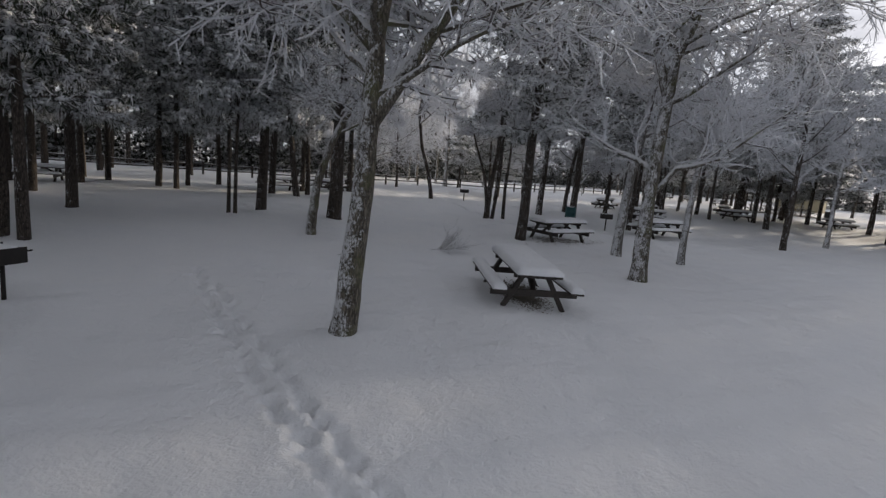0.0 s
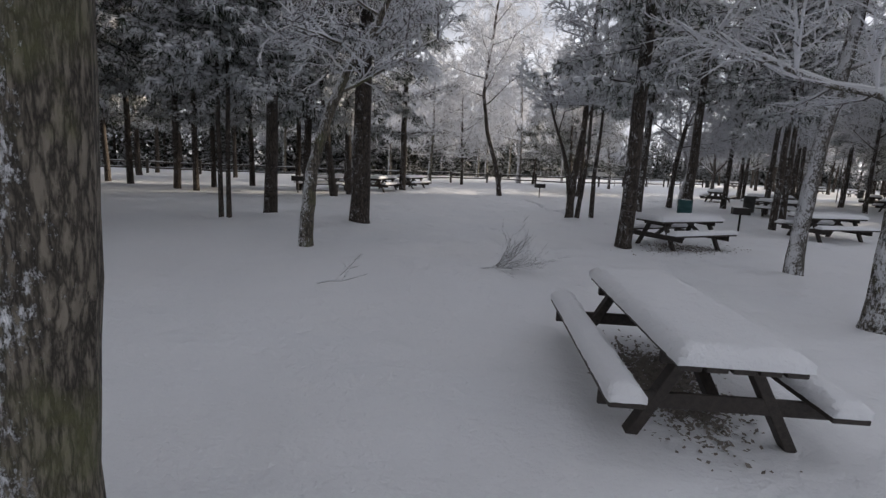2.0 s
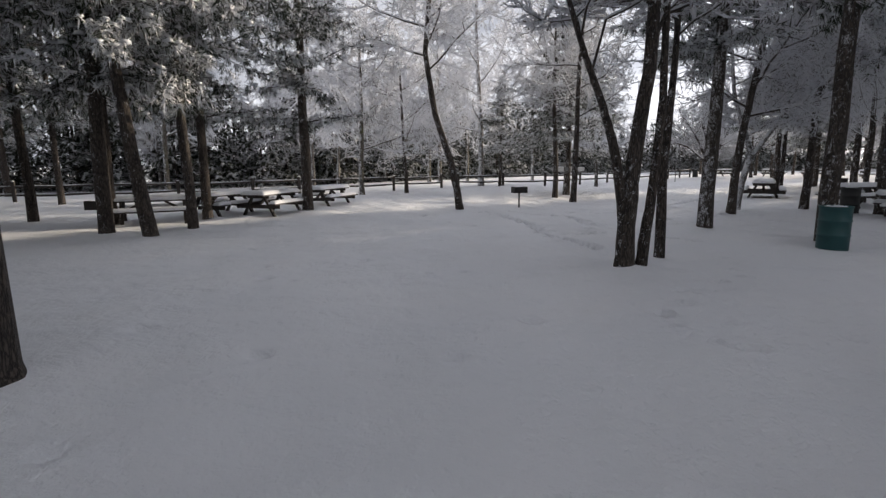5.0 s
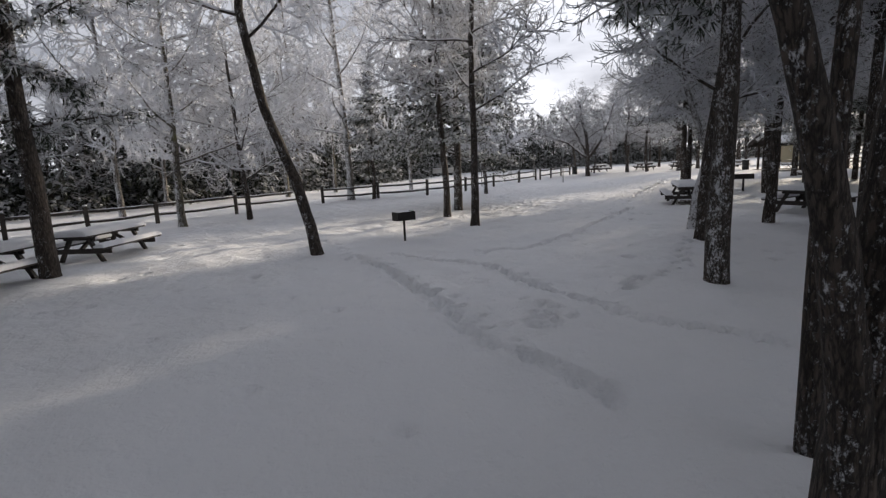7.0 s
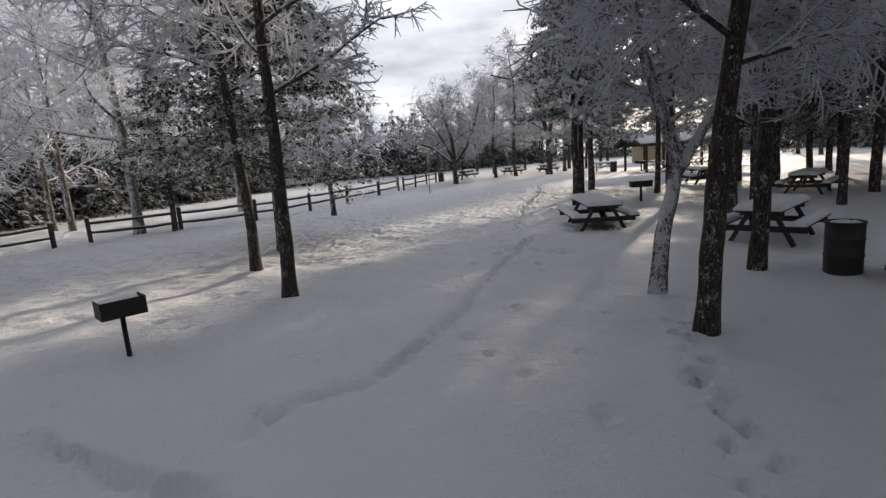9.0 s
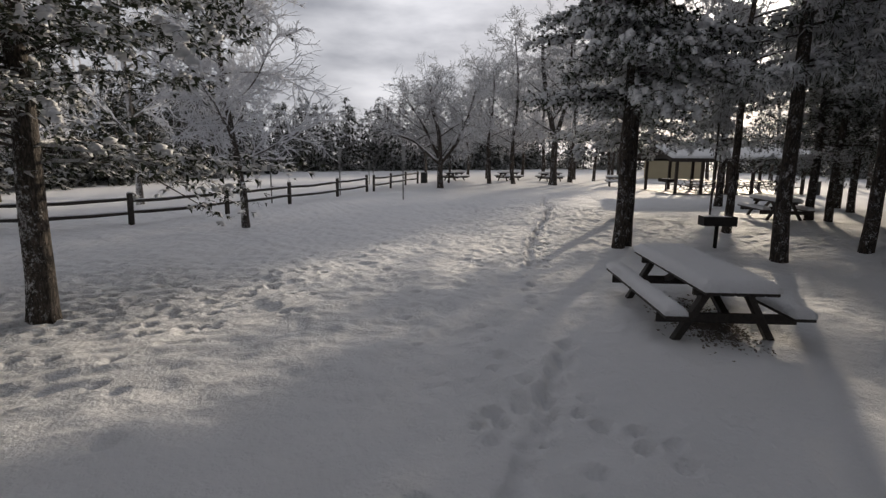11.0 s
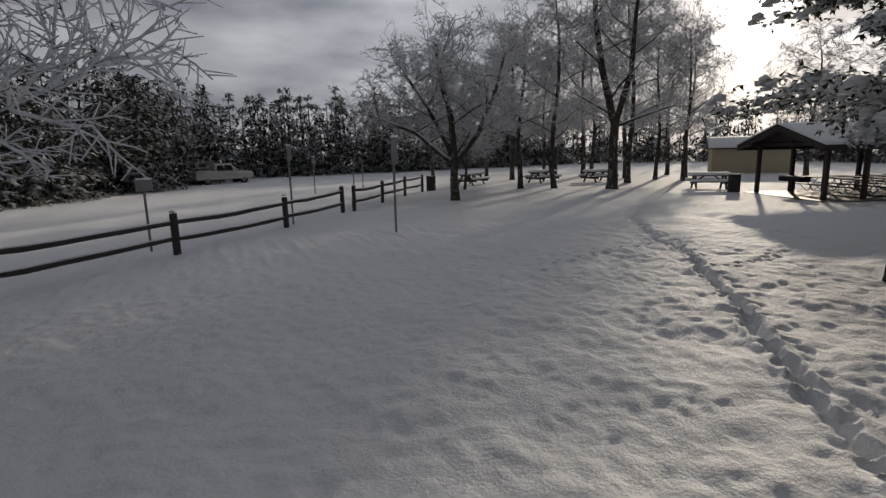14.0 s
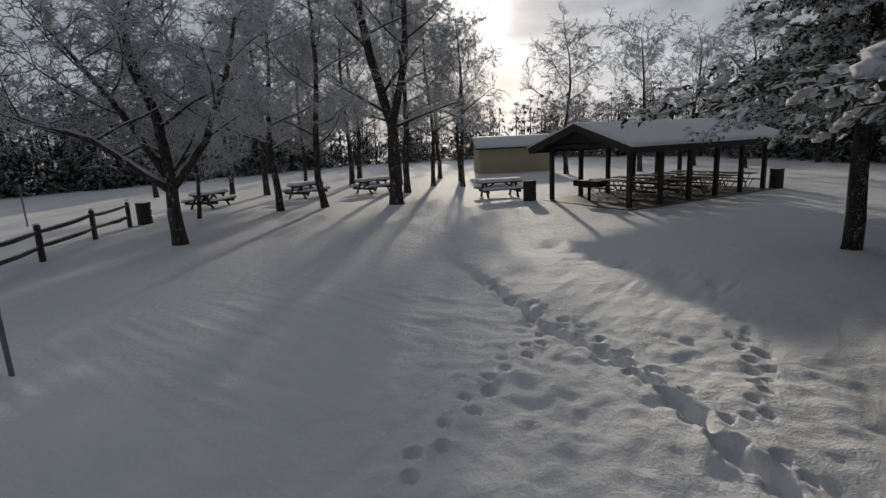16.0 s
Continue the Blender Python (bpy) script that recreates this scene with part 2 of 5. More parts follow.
# ---- mesh helpers ----
class Shape:
    """Gathers vertices and faces of one mesh."""

    def __init__(self):
        self.v, self.f = [], []

    def add(self, verts, faces):
        k = len(self.v)
        self.v.extend(verts)
        self.f.extend([tuple(i + k for i in f) for f in faces])

    def box(self, x0, y0, z0, x1, y1, z1, bevel=0.0, m=None):
        c = min(bevel, (x1 - x0) / 2.1, (y1 - y0) / 2.1, (z1 - z0) / 2.1)
        if c <= 0:
            vs = [(x, y, z) for z in (z0, z1) for y in (y0, y1) for x in (x0, x1)]
            fs = [(0, 2, 3, 1), (4, 5, 7, 6), (0, 1, 5, 4), (2, 6, 7, 3), (0, 4, 6, 2), (1, 3, 7, 5)]
        else:
            vs, fs = [], []
            ring = lambda a, b, z: [(x0 + a, y0 + b, z), (x1 - a, y0 + b, z), (x1 - b, y0 + a, z), (x1 - b, y1 - a, z), (x1 - a, y1 - b, z), (x0 + a, y1 - b, z), (x0 + b, y1 - a, z), (x0 + b, y0 + a, z)]
            rings = [ring(c * 1.6, c, z0), ring(c, 0, z0 + c), ring(c, 0, z1 - c), ring(c * 1.6, c, z1)]
            for r in rings:
                vs += r
            for k in range(3):
                for i in range(8):
                    j = (i + 1) % 8
                    fs.append((8 * k + i, 8 * k + j, 8 * k + 8 + j, 8 * k + 8 + i))
            fs += [tuple(range(7, -1, -1)), tuple(range(24, 32))]
        if m is not None:
            vs = [tuple(m @ Vector(p)) for p in vs]
        self.add(vs, fs)

    def tube(self, pts, radii, sides=6, cap=True, wob=0.0, rng=None):
        pts = [Vector(p) for p in pts]
        n = len(pts)
        ref = Vector((0.31, 0.95, 0.05))
        vs, fs = [], []
        for i, p in enumerate(pts):
            d = (pts[min(i + 1, n - 1)] - pts[max(i - 1, 0)]).normalized()
            if abs(d.dot(ref)) > 0.95:
                ref = Vector((0.9, -0.2, 0.4))
            a = d.cross(ref).normalized()
            b = d.cross(a)
            for s in range(sides):
                t = 2 * math.pi * s / sides
                r = radii[i] * (1 + (rng.uniform(-wob, wob) if wob else 0))
                vs.append(tuple(p + r * (math.cos(t) * a + math.sin(t) * b)))
        for i in range(n - 1):
            for s in range(sides):
                q = (s + 1) % sides
                fs.append((i * sides + s, i * sides + q, (i + 1) * sides + q, (i + 1) * sides + s))
        if cap:
            fs.append(tuple(range(sides - 1, -1, -1)))
            fs.append(tuple(range((n - 1) * sides, n * sides)))
        self.add(vs, fs)

    def blob(self, c, r, squash=0.6, rng=None, m=None):
        """A small rounded lump with an uneven outline."""
        vs = []
        for lat, k in ((1.35, 4), (0.5, 6), (-0.5, 6)):
            for i in range(k):
                t = 2 * math.pi * (i + 0.5 * (lat > 0)) / k
                q = rng.uniform(0.8, 1.2) if rng else 1.0
                vs.append((c[0] + r * q * math.cos(lat) * math.cos(t), c[1] + r * q * math.cos(lat) * math.sin(t), c[2] + r * q * squash * math.sin(lat)))
        fs = [(0, 1, 2, 3)]
        for i in range(6):
            j = (i + 1) % 6
            fs.append((10 + i, 10 + j, 4 + j, 4 + i))
        up = [0, 0, 1, 2, 2, 3]
        for i in range(6):
            a, b2 = up[i], up[(i + 1) % 6]
            fs.append((4 + i, 4 + (i + 1) % 6, b2, a) if a != b2 else (4 + i, 4 + (i + 1) % 6, a))
        fs.append((15, 14, 13, 12, 11, 10))
        self.add(vs, fs)

    def mesh(self, name, mat, smooth=False):
        me = bpy.data.meshes.new(name)
        me.from_pydata(self.v, [], self.f)
        me.materials.append(mat)
        if smooth:
            me.polygons.foreach_set("use_smooth", [True] * len(me.polygons))
        me.update()
        return me


def part(name, shape, mat, parent=None, label="", smooth=False):
    ob = new(name, shape.mesh(name, mat, smooth) if isinstance(shape, Shape) else shape)
    if parent is not None:
        ob.parent = parent
    if label:
        tagged(ob, label)
    return ob


def thing(name, label, category, group="", kind=""):
    return tagged(new(name), label, category, group, kind)


# ---- the ground: one sheet of snow ----
def lines(dense, step, coarse, far, finer=()):
    a, b = dense
    mid = np.arange(a, b, step)
    for p, q, s in finer:
        mid = np.concatenate([mid[mid < p - 0.5 * s], np.arange(p, q, s), mid[mid > q + 0.5 * s]])
    lo = a - np.cumsum(np.geomspace(step * 1.3, coarse, 45))
    hi = b + np.cumsum(np.geomspace(step * 1.3, coarse, 45))
    out = [np.array([-far, -900.0, -400.0, -200.0]), lo[::-1], mid, hi, np.array([200.0, 400.0, 900.0, far])]
    out = np.concatenate(out)
    return np.unique(out)


TRAILS = [
    # boot trails: points, half width, depth, step length of single prints (0: a ploughed trench)
    ([(-1.25, 5.2), (-1.95, 6.3), (-2.6, 7.15), (-3.3, 8.3), (-4.2, 9.65), (-5.9, 12.6)], 0.10, 0.10, 0.0),
    ([(-0.85, 5.3), (-1.65, 6.35), (-2.3, 7.3), (-2.95, 8.45), (-3.7, 9.5), (-5.15, 11.8)], 0.10, 0.10, 0.0),
    ([(13.9, 50.3), (14.4, 51.0), (15.0, 51.9), (15.75, 52.85), (16.9, 54.2), (18.2, 55.7), (19.6, 57.2), (20.6, 58.5), (21.5, 59.4), (22.1, 60.2), (22.6, 61.3), (23.4, 62.4), (24.4, 63.7), (25.6, 65.3), (28.15, 67.9)], 0.105, 0.17, 0),
    ([(14.2, 50.3), (15.9, 52.6), (18.4, 55.6), (20.8, 58.4), (22.3, 60.2), (23.6, 62.3), (25.8, 65.2)], 0.0768, 0.13, 0.3),
    ([(22.5, 61.45), (21.5, 61.45), (20.5, 61.3), (19.85, 61.15), (18.9, 61.0), (18.0, 60.6)], 0.0704, 0.14, 0.3),
    ([(24.7, 59.45), (23.1, 58.85), (21.9, 58.65), (21.35, 58.6)], 0.064, 0.1, 0.22),
    ([(30.0, 67.7), (29.2, 65.5), (28.3, 63.7), (27.3, 62.3), (27.0, 61.2), (26.4, 59.6)], 0.101, 0.09, 0),
    ([(12.85, 51.05), (13.6, 51.7), (14.2, 52.2), (14.95, 52.85)], 0.0704, 0.12, 0.42),
    ([(14.4, 51.5), (13.45, 49.9), (12.7, 48.7), (12.4, 48.0), (11.9, 47.4)], 0.0704, 0.12, 0.34),
    ([(11.9, 54.3), (11.45, 53.7), (10.43, 48.92), (9.77, 47.6), (9.52, 46.44)], 0.0704, 0.10, 1.25),
    ([(8.55, 38.4), (7.3, 37.0), (6.3, 35.7), (5.7, 35.1), (4.8, 34.75), (4.3, 34.4)], 0.0828, 0.18, 0.3),
    ([(-0.85, 42.6), (-0.25, 39.9), (0.25, 38.1), (0.65, 36.7), (1.0, 35.0)], 0.0768, 0.18, 0.3),
    ([(-0.1, 40.0), (0.5, 37.1), (0.9, 35.4), (1.1, 34.2), (1.2, 33.2), (1.3, 32.6), (1.6, 32.0), (1.8, 31.5), (2.1, 30.6)], 0.117, 0.16, 0),
    ([(0.3, 38.9), (0.75, 37.0), (1.2, 35.2), (1.45, 33.6), (1.6, 32.5)], 0.0704, 0.15, 0.28),
    ([(0.75, 39.75), (1.9, 38.2), (2.6, 37.1), (2.8, 35.7), (3.1, 34.7), (3.3, 33.9), (3.5, 33.2), (3.75, 32.6), (4.15, 32.15), (4.6, 31.2)], 0.109, 0.14, 0),
    ([(2.85, 36.9), (3.05, 35.6), (3.3, 34.5), (3.7, 33.2)], 0.0704, 0.12, 0.3),
    ([(11.4, 46.0), (8.2, 42.9), (6.0, 40.5), (4.3, 39.1), (3.5, 38.95), (2.65, 38.45)], 0.117, 0.09, 0),
    ([(2.55, 34.2), (2.7, 33.6), (2.65, 33.0), (2.1, 32.85), (2.4, 33.5)], 0.0768, 0.12, 0.18),
    ([(4.3, 29.4), (4.0, 28.35), (2.7, 26.5), (1.85, 25.85), (1.73, 25.3), (1.76, 24.45), (1.5, 24.05)], 0.064, 0.15, 0.5),
    ([(9.2, 44.5), (9.9, 45.0), (10.4, 44.85), (10.4, 44.2), (10.45, 43.2)], 0.0828, 0.12, 0.22),
    ([(9.4, 43.0), (9.8, 44.2), (10.2, 45.9), (10.9, 47.2)], 0.0768, 0.1, 0.4),
]
PITS = []
_r = random.Random(5)
for pts, wide, deep, step in TRAILS:
    pts = [Vector(p) for p in pts]
    run = 0.0
    for a, b in zip(pts, pts[1:]):
        length = (b - a).length
        side = Vector((-(b - a).y, (b - a).x)).normalized()
        gap = step or 0.16
        k = 0
        while run < length:
            c = a + (b - a) * (run / length)
            c = c + side * ((0.10 if k % 2 else -0.10) if step else 0.02 * math.sin(run * 3)) + Vector((_r.uniform(-0.05, 0.05), _r.uniform(-0.05, 0.05)))
            PITS.append((c.x, c.y, wide * _r.uniform(0.75, 1.2), deep * _r.uniform(0.6, 1.25)))
            run += gap * _r.uniform(0.75, 1.25)
            k += 1
        run -= length
for _ in range(120):
    PITS.append((_r.uniform(-6, 10), _r.uniform(20, 46), _r.uniform(0.06, 0.13), _r.uniform(0.05, 0.13)))
for _ in range(520):            # trampled snow by the cedar and along the clearing
    PITS.append((_r.gauss(6.06, 1.5), _r.gauss(51.22, 1.4), _r.uniform(0.05, 0.085), _r.uniform(0.04, 0.08)))
for _ in range(500):
    PITS.append((_r.gauss(17.99, 4.5), _r.gauss(54.49, 3.5), _r.uniform(0.05, 0.09), _r.uniform(0.006, 0.02)))


def swell(x, y):
    """Gentle undulation of the snow cover, in metres."""
    return (0.05 * np.sin(0.31 * x + 0.4) * np.cos(0.23 * y - 0.6) + 0.03 * np.sin(0.83 * x - 0.5 * y) + 0.038 * np.sin(1.9 * x + 1.1 * y) * np.sin(1.3 * y - 0.7 * x) + 0.02 * np.sin(3.7 * x - 2.1 * y) * np.sin(4.3 * y + 1.7 * x)) * np.exp(-((x - 8) ** 2 + (y - 35) ** 2) / 60.0 ** 2)


def build_ground(trunks):
    xs, ys = lines((-6.0, 24.0), 0.11, 6.0, 2500.0, [(-6.0, 8.0, 0.075), (8.0, 23.5, 0.05)]), lines((2.0, 64.0), 0.115, 6.0, 2500.0, [(4.0, 13.0, 0.08), (23.0, 40.0, 0.07), (43.0, 62.5, 0.05)])
    X, Y = np.meshgrid(xs, ys)
    Z = swell(X, Y)
    grain = np.random.RandomState(3)
    fine = (np.abs(X - 9) < 17) & (Y > -3) & (Y < 68)
    rough = grain.normal(0, 1, X.shape)
    for _ in range(4):
        rough = (rough + np.roll(rough, 1, 0) + np.roll(rough, -1, 0) + np.roll(rough, 1, 1) + np.roll(rough, -1, 1)) / 5
    sunny = np.clip((Y - 40) / 8, 0.4, 1.0) * 1.15
    Z = Z + np.where(fine, rough * 0.045 * sunny, 0)

    def stamp(cx, cy, r, h):
        i0, i1 = np.searchsorted(xs, (cx - 3 * r, cx + 3 * r))
        j0, j1 = np.searchsorted(ys, (cy - 3 * r, cy + 3 * r))
        if i1 <= i0 or j1 <= j0:
            return
        d2 = ((X[j0:j1, i0:i1] - cx) ** 2 + (Y[j0:j1, i0:i1] - cy) ** 2) / r ** 2
        Z[j0:j1, i0:i1] += h * np.exp(-d2 * d2) - 0.13 * h * np.exp(-(np.sqrt(d2) - 1.55) ** 2 * 5)

    for cx, cy, r, deep in PITS:
        stamp(cx, cy, r, -deep)
    for cx, cy, r in trunks:      # snow drifted into a low collar round each trunk
        d2 = ((X - cx) ** 2 + (Y - cy) ** 2)
        near = d2 < 4
        Z[near] += 0.07 * np.exp(-d2[near] / (2.4 * r + 0.12) ** 2)
    nx, ny = len(xs), len(ys)
    verts = np.stack([X, Y, Z], -1).reshape(-1, 3)
    k = (np.arange(ny - 1)[:, None] * nx + np.arange(nx - 1)[None]).ravel()
    faces = np.stack([k, k + 1, k + 1 + nx, k + nx], 1)
    me = bpy.data.meshes.new("ground")
    me.vertices.add(len(verts))
    me.vertices.foreach_set("co", verts.ravel())
    me.loops.add(faces.size)
    me.loops.foreach_set("vertex_index", faces.ravel().astype(np.int32))
    me.polygons.add(len(faces))
    me.polygons.foreach_set("loop_start", np.arange(0, faces.size, 4, dtype=np.int32))
    me.polygons.foreach_set("use_smooth", np.ones(len(faces), dtype=bool))
    me.update(calc_edges=True)
    me.materials.append(M_SNOW)
    return tagged(new("ground", me), "fresh snow cover with boot trails and drifts", "snow ground", kind="structure")


# ---- trees ----
TRUNKS = []


def bend(p, d, length, n, rng, wob, rise):
    """A wandering line of n steps from p towards d."""
    pts, d = [Vector(p)], Vector(d).normalized()
    for _ in range(n):
        d = (d + Vector((rng.uniform(-wob, wob), rng.uniform(-wob, wob), rng.uniform(-wob, wob) + rise))).normalized()
        pts.append(pts[-1] + d * (length / n))
    return pts


def above(z, floor):
    """Boughs that would hang too low are lifted, softly."""
    return z if z > floor else max(floor + 0.3 * (z - floor), floor - 0.3)


def sprig(tw, p, d, length, r, rng, level, floor):
    """Crooked twigs that fork again and again, thick with rime and snow."""
    n = level + 1
    pts = bend(p, d, length, n, rng, 0.3, -0.02 if level else -0.1)
    for q in pts:
        q.z = above(q.z, floor)
    tw.tube(pts, [r * (1 - 0.45 * i / n) for i in range(n + 1)], 4 if level > 1 else 3, cap=False)
    if level == 0:
        return
    count = {3: 5, 2: 5, 1: 5}[level]
    for k in range(count):
        f = 0.15 + 0.85 * (k + rng.random()) / count
        i = min(int(f * n), n - 1)
        q = pts[i].lerp(pts[i + 1], f * n - i)
        dd = (pts[i + 1] - pts[i]).normalized()
        side = Vector((rng.gauss(0, 1), rng.gauss(0, 1), rng.gauss(0.0, 0.6)))
        side = (side - dd * side.dot(dd)).normalized()
        sprig(tw, q, dd * rng.uniform(0.45, 0.9) + side * rng.uniform(0.5, 0.95), length * rng.uniform(0.38, 0.62), max(r * 0.68, 0.0115), rng, level - 1, floor)


def snow_ridge(sh, pts, radii, rng, least=0.0):
    """Snow lying along the upper side of a limb, in uneven runs."""
    line, size = [], []
    for a, b, ra, rb in zip(pts, pts[1:], radii, radii[1:]):
        steep = abs((b - a).normalized().z)
        for k in range(2):
            r = ra + (rb - ra) * k / 2
            full = max(0.0, 1 - 1.15 * steep) * rng.uniform(0.55, 1.15)
            line.append(a.lerp(b, k / 2) + Vector((0, 0, r * 0.75 + 0.012)))
            size.append(max(least, (0.55 * r + 0.016) * full))
    line.append(pts[-1] + Vector((0, 0, radii[-1] * 0.75)))
    size.append(max(least, 0.012))
    sh.tube(line, size, 5, True, 0.12, rng)


def broadleaf(name, label, base, trunk, radius, seed, limbs=8, reach=3.0, start=0.45, floor=3.0, bark=None, forks=(), fork_start=0.3, taper=0.36, depth=3, lift=0.35, per=2, thick=0.03, twig_look=None, group="snow-laden broadleaf trees"):
    """A bare tree: trunk through the given points (relative to the base), extra forks, limbs and snowy twigs."""
    rng = random.Random(seed)
    root = thing(name, label, "tree", group)
    root.location = (base[0], base[1], 0)
    TRUNKS.append((base[0], base[1], radius))
    wood, limb, twig, cover = Shape(), Shape(), Shape(), Shape()

    def stem(pts, r0, r1, flare):
        fine = []
        for a, b in zip(pts, pts[1:]):
            a, b = Vector(a), Vector(b)
            for k in range(4):
                fine.append(a.lerp(b, k / 4) + Vector((rng.uniform(-1, 1), rng.uniform(-1, 1), 0)) * r0 * 0.06)
        fine.append(Vector(pts[-1]))
        n = len(fine) - 1
        radii = [(r0 + (r1 - r0) * (i / n)) * (1 + (flare * math.exp(-i * 1.3) if flare else 0)) for i in range(n + 1)]
        wood.tube(fine, radii, 12, True, 0.05, rng)
        return fine, radii

    spine, rad = stem([(0, 0, -0.25)] + [tuple(p) for p in trunk], radius, radius * taper, 0.5)
    stems = [(spine, rad, start)]
    for f in forks:
        s = stem(f, radius * 0.62, radius * 0.2, 0)
        snow_ridge(cover, s[0], s[1], rng, 0.004)
        stems.append((*s, fork_start))
    for line, radii, begin in stems:
        n = len(line) - 1
        for k in range(limbs):
            f = begin + (1 - begin) * (k + rng.uniform(0.1, 0.9)) / limbs
            i = min(int(f * n), n - 1)
            p = line[i].lerp(line[i + 1], f * n - i)
            a = k * 2.399 + rng.uniform(-0.5, 0.5)
            d = Vector((math.cos(a), math.sin(a), lift + rng.uniform(-0.15, 0.35)))
            length = reach * rng.uniform(0.7, 1.15) * (1.1 - 0.45 * f)
            lp = bend(p, d, length, 6, rng, 0.16, 0.03)
            for q in lp[1:]:
                q.z = above(q.z, floor)
            r = max(radii[i] * 0.42, 0.02)
            rr = [r * (1 - 0.7 * j / 6) for j in range(7)]
            limb.tube(lp, rr, 6, False)
            snow_ridge(cover, lp, rr, rng, 0.008)
            for j in range(1, 7):
                for _ in range(per):
                    dd = (lp[j] - lp[j - 1]).normalized()
                    side = Vector((rng.gauss(0, 1), rng.gauss(0, 1), rng.gauss(0.1, 0.6)))
                    side = (side - dd * side.dot(dd)).normalized()
                    sprig(twig, lp[j], dd * 0.6 + side * 0.8, length * rng.uniform(0.3, 0.46), thick, rng, depth - 1, floor)
        sprig(twig, line[-1], line[-1] - line[-2], reach * 0.5, 0.02, rng, depth - 1, floor)
    part("trunk", wood, bark or M_OAK, root, smooth=True)
    tagged(part("limb_work", limb, bark or M_OAK, root, smooth=True), kind="stuff")
    tagged(part("limb_snow", cover, M_SNOW, root, "snow lying along the limbs", True), kind="stuff")
    tagged(part("crown", twig, twig_look or M_TWIG, root, "bare twigs thick with snow" if twig_look is not M_BARE else "bare dark twigs lightly dusted with snow"), kind="stuff")
    return root


def tuft(sh, p, d, size, rng, blades=7, wide=1.0):
    """A spray of needles: narrow pointed blades about one direction."""
    d = Vector(d).normalized()
    for _ in range(blades):
        v = (d * 0.55 + Vector((rng.gauss(0, 0.6), rng.gauss(0, 0.6), rng.gauss(0, 0.38)))).normalized()
        s = v.cross(Vector((rng.uniform(-0.4, 0.4), rng.uniform(-0.4, 0.4), 1))).normalized() * size * rng.uniform(0.13, 0.22) * wide
        a = p + v * size * rng.uniform(0.0, 0.3)
        b = p + v * size * rng.uniform(0.8, 1.2)
        b.z -= size * 0.12
        sh.add([tuple(a - s), tuple(b), tuple(a + s)], [(0, 1, 2)])


def conifer_meshes(seed, height, bare, reach, mat, size=0.3, whorls=13, snow=0.3, cone=False, drop=-0.12, per=4, blades=8, lump=0.5):
    """Crown and branch meshes of one pine or cedar, its foot at the origin."""
    rng = random.Random(seed)
    leaf, wood, cover = Shape(), Shape(), Shape()
    sag = drop * (0.25 if cone else 0.5)
    for w in range(whorls):
        f = w / (whorls - 1)
        z = bare + (height - bare) * f ** 0.9
        span = reach * ((1 - f) ** 0.75 + 0.12 if cone else (0.75 + 0.5 * math.sin(math.pi * min(f * 1.15, 1))) * (1 - 0.75 * f * f))
        for k in range(rng.randint(6, 8)):
            a = rng.uniform(0, 2 * math.pi)
            d = Vector((math.cos(a), math.sin(a), rng.uniform(-0.05, 0.3) + 0.3 * f))
            pts = bend((0, 0, z + rng.uniform(-0.25, 0.25)), d, span * rng.uniform(0.6, 1.15), 5, rng, 0.12, sag)
            wood.tube(pts, [0.035, 0.03, 0.024, 0.018, 0.013, 0.008], 3, False)
            for j in range(1, 6):
                along_it = (pts[j] - pts[j - 1]).normalized()
                for _ in range(per if j > 1 else 2):
                    q = pts[j].lerp(pts[j - 1], rng.random()) + Vector((rng.gauss(0, 0.13), rng.gauss(0, 0.13), rng.gauss(-0.02, 0.06))) * (0.6 + 0.35 * span)
                    tuft(leaf, q, along_it + Vector((rng.gauss(0, 0.5), rng.gauss(0, 0.5), drop)), size * rng.uniform(0.75, 1.3), rng, blades, 1.35 if cone else 0.36)
                    if cone and rng.random() < snow:      # heavy drooping lumps of snow
                        s = rng.uniform(0.045, 0.11)
                        cover.blob((q.x, q.y, q.z + 0.02), s, rng.uniform(0.6, 1.0), rng)
                        cover.blob((q.x + along_it.x * s * 0.9, q.y + along_it.y * s * 0.9, q.z - 0.5 * s), s * 0.75, 0.9, rng)
                    elif rng.random() < snow:
                        cover.blob((q.x, q.y, q.z + 0.15 * size), size * rng.uniform(0.4, 0.8) * lump * 2, 0.45, rng)
                        tuft(cover, q + Vector((0, 0, 0.12 * size)), along_it + Vector((rng.gauss(0, 0.4), rng.gauss(0, 0.4), drop)), size * rng.uniform(0.9, 1.4), rng, 9, 0.4)
    return leaf.mesh("crown", mat), wood.mesh("branch", M_PINE), cover.mesh("snow_load", M_SNOW, True)


PINES = [conifer_meshes(11 + k, h, b, r, M_NEEDLE, 0.25, 12, 0.68, per=8, blades=15, lump=0.36) for k, (h, b, r) in enumerate(((13.5, 4.4, 3.0), (12.0, 5.0, 2.6), (14.5, 5.4, 3.3), (11.0, 4.2, 2.4)))]
DARK_PINES = [conifer_meshes(51 + k, h, b, r, M_DARK, 0.26, 12, 0.32, per=8, blades=15, lump=0.32) for k, (h, b, r) in enumerate(((13.5, 3.6, 3.2), (14.5, 4.2, 3.4)))]
# tall-trunked, low and broad, low and narrow
CEDARS = [conifer_meshes(31 + k, h, b, r, M_CEDAR, 0.10, n, s, True, -0.32, p, 6, 0.5) for k, (h, b, r, n, p, s) in enumerate(((9.5, 4.0, 2.5, 14, 28, 0.14), (9.0, 2.5, 3.1, 17, 32, 0.04), (7.6, 2.7, 2.0, 12, 16, 0.06), (9.2, 3.3, 2.5, 14, 34, 0.11)))]


